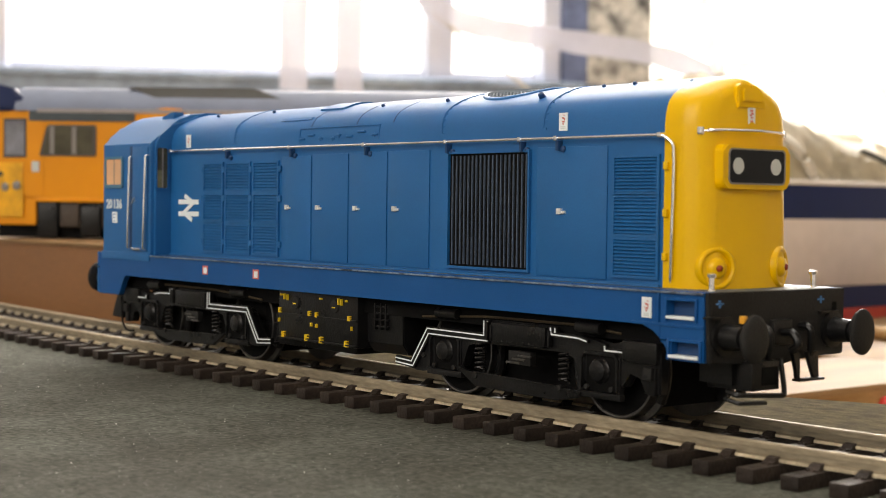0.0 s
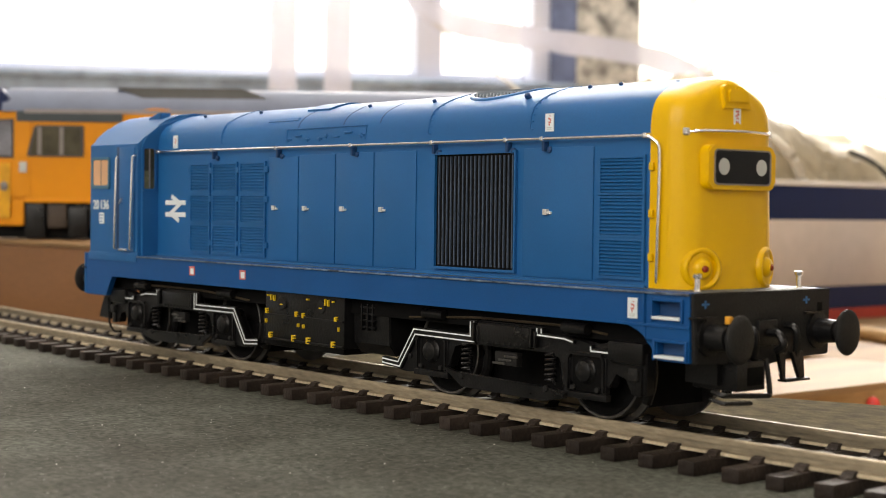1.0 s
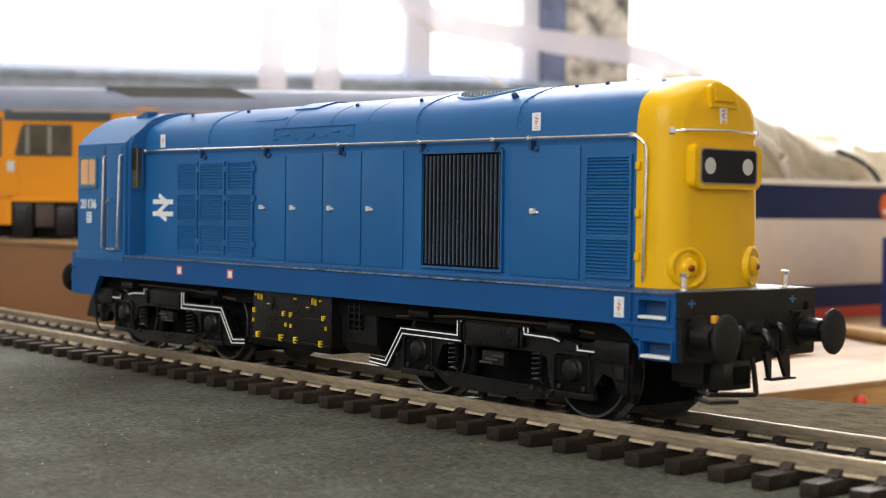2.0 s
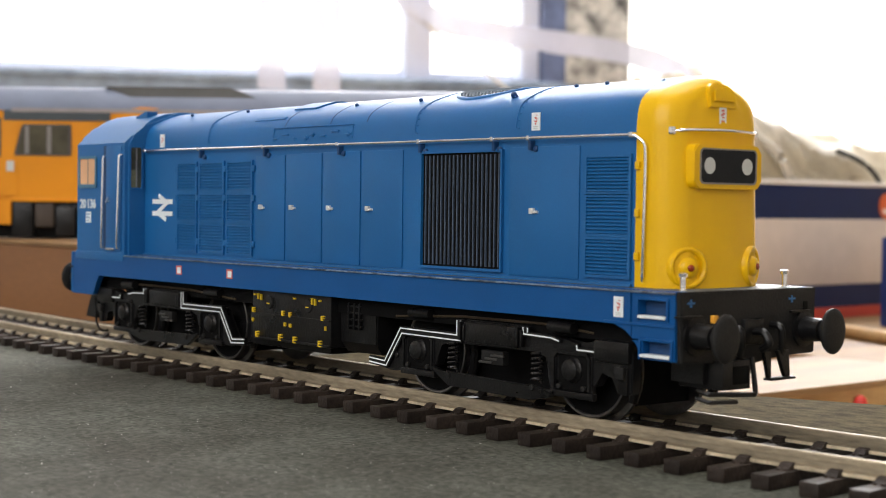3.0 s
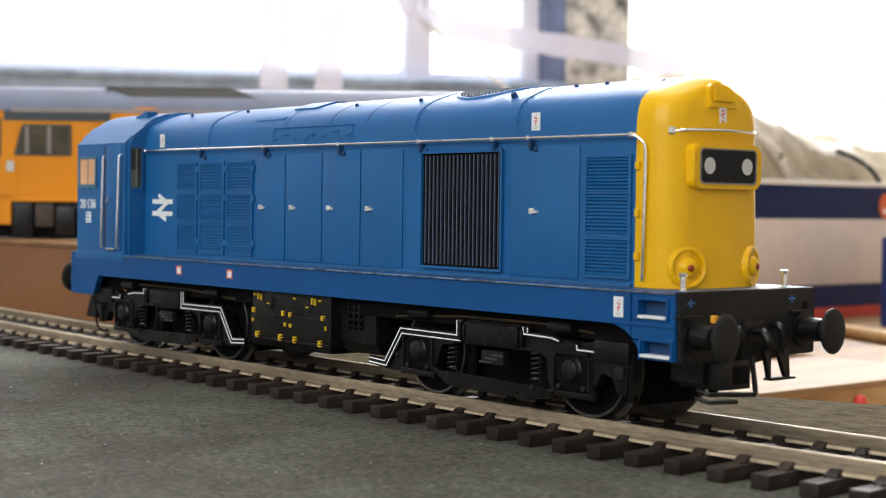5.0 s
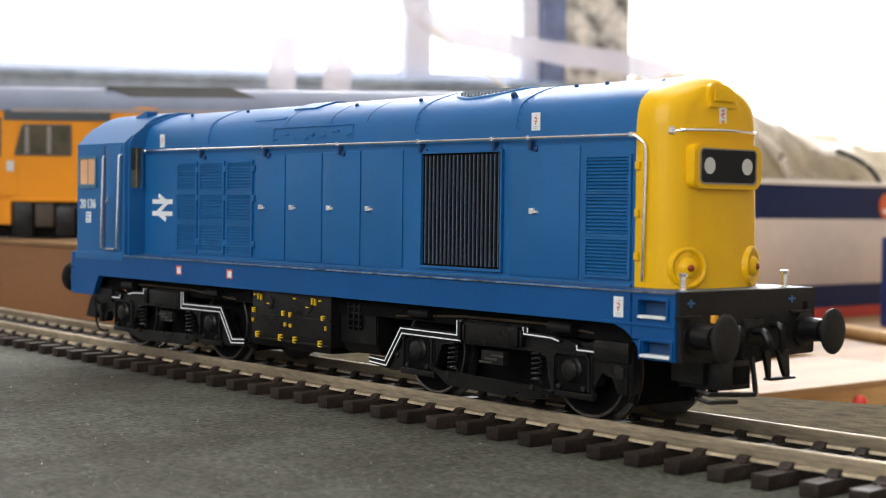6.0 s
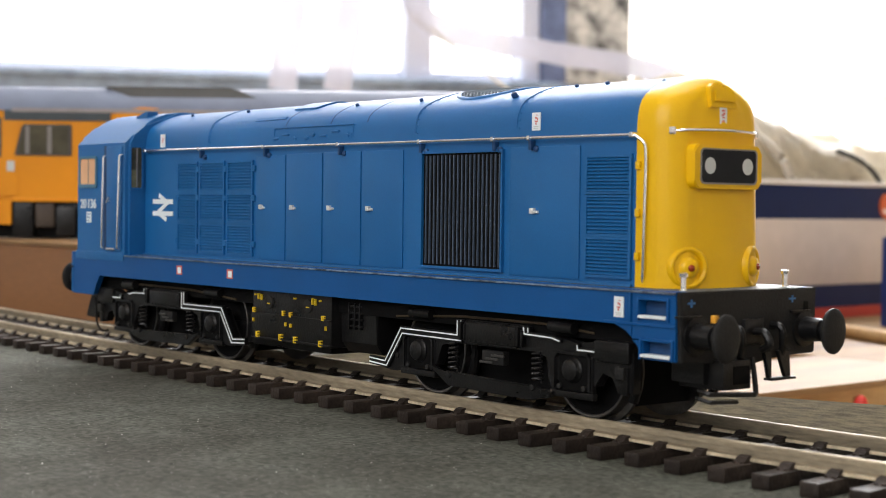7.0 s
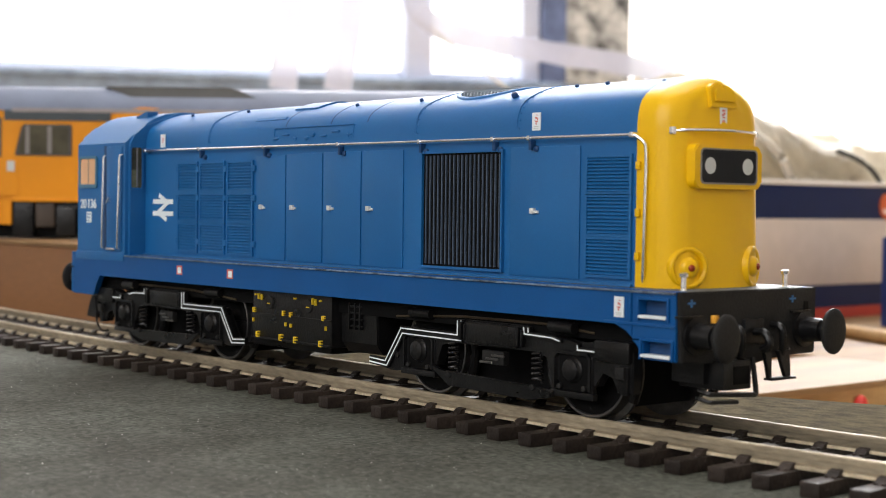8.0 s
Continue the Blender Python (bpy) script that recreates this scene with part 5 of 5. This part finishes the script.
def on_wall(ob, out=0.0):
    """Places a mesh that was built with x along the wall, y into it and z up."""
    c = C0 + NN * out
    ob.matrix_basis = pose(c.x * MM, c.y * MM, 0, 0, 0, math.degrees(math.atan2(UU.y, UU.x)))
    return ob


def wall_thing(name, bm, mat, label, category="", kind="structure", out=0.0, smooth=35):
    ob = new(name, mesh_of(name, bm, mat, (0, 0, 0), smooth))
    tagged(ob, label, category, "", kind)
    return on_wall(ob, out)


def window_wall():
    # wall below the sill, above and beside the openings
    wall_thing("wall_north", box(-3400, 215, 0, 160, -900, 176), SILL, "slate grey wall below the window sill", "wall")
    wall_thing("wall_north_low", box(215, 3000, 0, 160, -900, 30), WALL, "low cream wall under the second window", "wall")
    wall_thing("wall_north_top", box(-3400, 3000, 0, 160, 1250, 1600), WALL, "cream wall above the window", "wall")
    wall_thing("window_sill", box(-1500, 138, -9, 0, 170, 177.5, bevel=2), SILL, "slate blue window sill", "window sill")
    pier = wall_thing("wall_north_pier", box(140, 215, -6, 160, 176, 1250), STONE, "mottled stone pier between the windows", "wall")
    part_on(pier, "pier_strip", box(112, 140, -4, 150, 176, 1250), NAVY_CLOTH, "dark blue edge of the pier")
    # frames
    wall_thing("wall_north_left", box(-3400, -1500, 0, 160, 176, 1250), WALL, "cream wall beside the window", "wall")
    wall_thing("wall_north_right", box(1700, 3000, 0, 160, 30, 1250), WALL, "cream wall beside the window", "wall")
    w1 = wall_thing("window_1", box(-1500, 112, 60, 66, 176, 190), FRAME, "tall white framed window", "window")
    for a, b, lab in ((-44, -14, "white mullion"), (92, 112, "white mullion"), (-545, -504, "white mullion"), (-1500, -1470, "")):
        part_on(w1, "window_frame", box(a, b, 10, 60, 176, 1250, bevel=2), FRAME, lab)
    part_on(w1, "window_frame", box(-1470, 112, 10, 60, 1220, 1250), FRAME)
    part_on(w1, "pane", box(-1470, 112, 30, 34, 176, 1250), PANE_FAR)
    w2 = wall_thing("window_2", box(215, 1700, 60, 66, 30, 50), FRAME, "bright white framed window", "window")
    for a, b in ((560, 590), (1670, 1700)):
        part_on(w2, "window_frame", box(a, b, 10, 60, 30, 1250, bevel=2), FRAME)
    part_on(w2, "pane", box(215, 1670, 30, 34, 30, 1250), PANE_FAR)
    # overcast sky outside
    wall_thing("backdrop", box(-4200, 4200, 900, 910, -400, 3200), SKY, "bright overcast sky outside the windows", "sky")


def part_on(parent, name, bm, mat, label=""):
    ob = new(name, mesh_of(name, bm, mat))
    ob.parent = parent
    ob.visible_shadow = mat is not PANE_FAR
    return tagged(ob, label)


PANE_FAR = glass("window_glass", (1, 1, 1), 0.0, 1.0)


def room_shell():
    # floor, ceiling and the other walls, behind the camera
    single("floor", box(-3200, 3200, -2600, 3200, -960, -900), wood("floor_boards", (0.22, 0.14, 0.08), (0.34, 0.23, 0.14), (0.2, 1, 1), scale=6), (0, 0, -960), "brown wooden floor", "floor", kind="structure")
    bm = bmesh.new()
    for a in ((-3200, -950, -2600, 3300), (450, 3200, -2600, 3300), (-950, 450, -2600, -200), (-950, 450, 900, 3300)):
        add_box(bm, a[0], a[1], a[2], a[3], 1600, 1660)
    single("ceiling", bm, WALL, (0, 0, 1600), "plain white ceiling with an added roof window opening", "ceiling", kind="structure")
    # unseen glowing panel, added with the lamp below it to brighten upper faces
    single("window_3", box(-950, 450, -200, 900, 1640, 1646), SKY_DIM, (0, 0, 1640), "glowing sky panel in an added, unseen roof window", "sky", kind="structure")
    single("wall_north_east", box(-400, 2520, 3200, 3320, -900, 1600), WALL, (1000, 3200, 0), "cream room wall", "wall", kind="structure")
    # south wall with its own window opening
    bm = bmesh.new()
    for a in ((-3200, -700, -900, 1600), (1800, 3200, -900, 1600), (-700, 1800, -900, 330), (-700, 1800, 1420, 1600)):
        add_box(bm, a[0], a[1], -2160, -2000, a[2], a[3])
    single("wall_south", bm, WALL, (0, -2100, 0), "cream room wall with a window opening", "wall", kind="structure")
    for n, x in (("wall_west", -3200), ("wall_east", 2400)):
        single(n, box(x, x + 120, -2000, 3200, -900, 1600), WALL, (x, 0, 0), "cream room wall", "wall", kind="structure")


# ---- strips of thin white plastic that hang before the window and swing once ----
def hanging_strip(wide, label):
    bm = bmesh.new()
    rows = []
    for i in range(25):
        z = 155 - 3 + 420 * i / 24
        bow = 3.0 * math.sin(i * 0.5)
        rows.append([(-wide / 2, bow, z), (-wide / 4, bow + 2, z), (wide / 4, bow + 2, z), (wide / 2, bow, z)])
    add_grid(bm, rows)
    bmesh.ops.solidify(bm, geom=bm.faces[:], thickness=0.8)
    me = mesh_of("hanging_strip", bm, STRIP, (0, 0, 155))
    ob = new("hanging_strip", me)
    tagged(ob, label, "plastic strip", "strips at the window")
    return ob


def ribbon(label, line, wide, mat, wave=2.0):
    """A thin milky strip drawn out along a line of (u, z) before the window."""
    bm = bmesh.new()
    rows = []
    pts = [Vector((a, 0, b)) for a, b in line]
    for i, p in enumerate(pts):
        d = (pts[min(i + 1, len(pts) - 1)] - pts[max(i - 1, 0)]).normalized()
        n = Vector((-d.z, 0, d.x))
        w = wide * (1 + 0.04 * math.sin(i * 1.3))
        rows.append([p + n * w * q + Vector((0, wave * math.sin(i * 0.7 + 2 * q), 0)) for q in (-0.5, -0.17, 0.17, 0.5)])
    add_grid(bm, rows)
    bmesh.ops.solidify(bm, geom=bm.faces[:], thickness=0.8)
    ob = new("hanging_strip", mesh_of("hanging_strip", bm, mat))
    return tagged(ob, label, "plastic strip", "strips at the window")


def sag(points, steps=6):
    """Points between the given ones along a smooth line."""
    out = []
    for k in range(len(points) - 1):
        p = [Vector(points[max(0, min(len(points) - 1, k + o))]) for o in (-1, 0, 1, 2)]
        for i in range(steps):
            t = i / steps
            out.append(tuple(0.5 * (2 * p[1] + (p[2] - p[0]) * t + (2 * p[0] - 5 * p[1] + 4 * p[2] - p[3]) * t * t + (3 * p[1] - p[0] - 3 * p[2] + p[3]) * t ** 3)))
    return out + [tuple(points[-1])]


def strip_place(u, z, lean=0.0):
    p = C0 + UU * u + NN * 110
    return pose(p.x * MM, p.y * MM, z * MM, 0, 0, math.degrees(math.atan2(UU.y, UU.x))) @ pose(0, 0, 0, 0, lean, 0)


def strip_material(name, colour, clear_share):
    """Thin milky film: part of the light goes straight through."""
    m = material(name, colour, 0.4, vary=0.06, scale=20, fine=200, bump=0.1)
    n, l = m.node_tree.nodes, m.node_tree.links
    clear, mx = n.new("ShaderNodeBsdfTransparent"), n.new("ShaderNodeMixShader")
    mx.inputs["Fac"].default_value = clear_share
    l.new(n["Principled BSDF"].outputs["BSDF"], mx.inputs[1])
    l.new(clear.outputs["BSDF"], mx.inputs[2])
    l.new(mx.outputs["Shader"], n["Material Output"].inputs["Surface"])
    return m


STRIP = strip_material("milky_plastic_strip", (0.60, 0.60, 0.66), 0.14)
FILM = strip_material("cream_plastic_film", (0.72, 0.67, 0.58), 0.3)


def strip_pose(u, lean, out=120.0):
    p = C0 + UU * u + NN * out
    turn = math.degrees(math.atan2(UU.y, UU.x))
    return pose(p.x * MM, p.y * MM, 155 * MM, 0, 0, turn) @ pose(0, 0, 0, 0, lean, 0)


track_board()
fibre_sheet()
grit()
bench()
raised_board()
pine_plank()
locomotive()
orange_locomotive()
model_box()
plastic_bag()
window_wall()
room_shell()
strip_a = hanging_strip(29, "milky white plastic strip hanging before the window")
strip_b = hanging_strip(29, "milky white plastic strip hanging before the window")
cross_strip = ribbon("milky white plastic strip sagging across the window pier", sag([(-72, 282), (-64, 252), (-33, 231), (10, 222), (56, 216), (100, 211), (171, 203), (222, 190), (262, 170), (300, 140)]), 24, STRIP)
side_strip = ribbon("thin plastic strand slanting across the window", sag([(-60, 240), (-20, 207), (20, 178), (48, 158)]), 3.5, FILM)
fold_strip = ribbon("milky plastic fold hanging at the bright window", sag([(238, 270), (244, 235), (252, 205), (262, 180), (276, 150)]), 15, FILM)
low_strip = ribbon("milky plastic strip drawn low across the bright window", sag([(280, 190), (340, 183), (420, 170), (520, 158)]), 15, FILM)
for strip in (side_strip, fold_strip, low_strip):
    strip.matrix_basis = strip_place(0, 0)
track()


def motions():
    for ob, u, lean in ((strip_a, -205, 6.0), (strip_b, -148, 8.5)):
        rows = [(0.0, strip_pose(u, 0.4)), (1.7, strip_pose(u, 0.4)), (4.7, strip_pose(u, 1.0)), (5.3, strip_pose(u + 5, lean * 0.75)), (5.8, strip_pose(u + 9, lean)), (8.0, strip_pose(u + 11, lean * 1.1))]
        walk(ob, rows)
    walk(cross_strip, [(0.0, strip_place(0, 0)), (1.7, strip_place(0, 0)), (4.7, strip_place(0, -0.5)), (5.3, strip_place(4, -7, 0.4)), (5.8, strip_place(7, -11, 0.7)), (8.0, strip_place(8, -12, 0.8))])


motions()
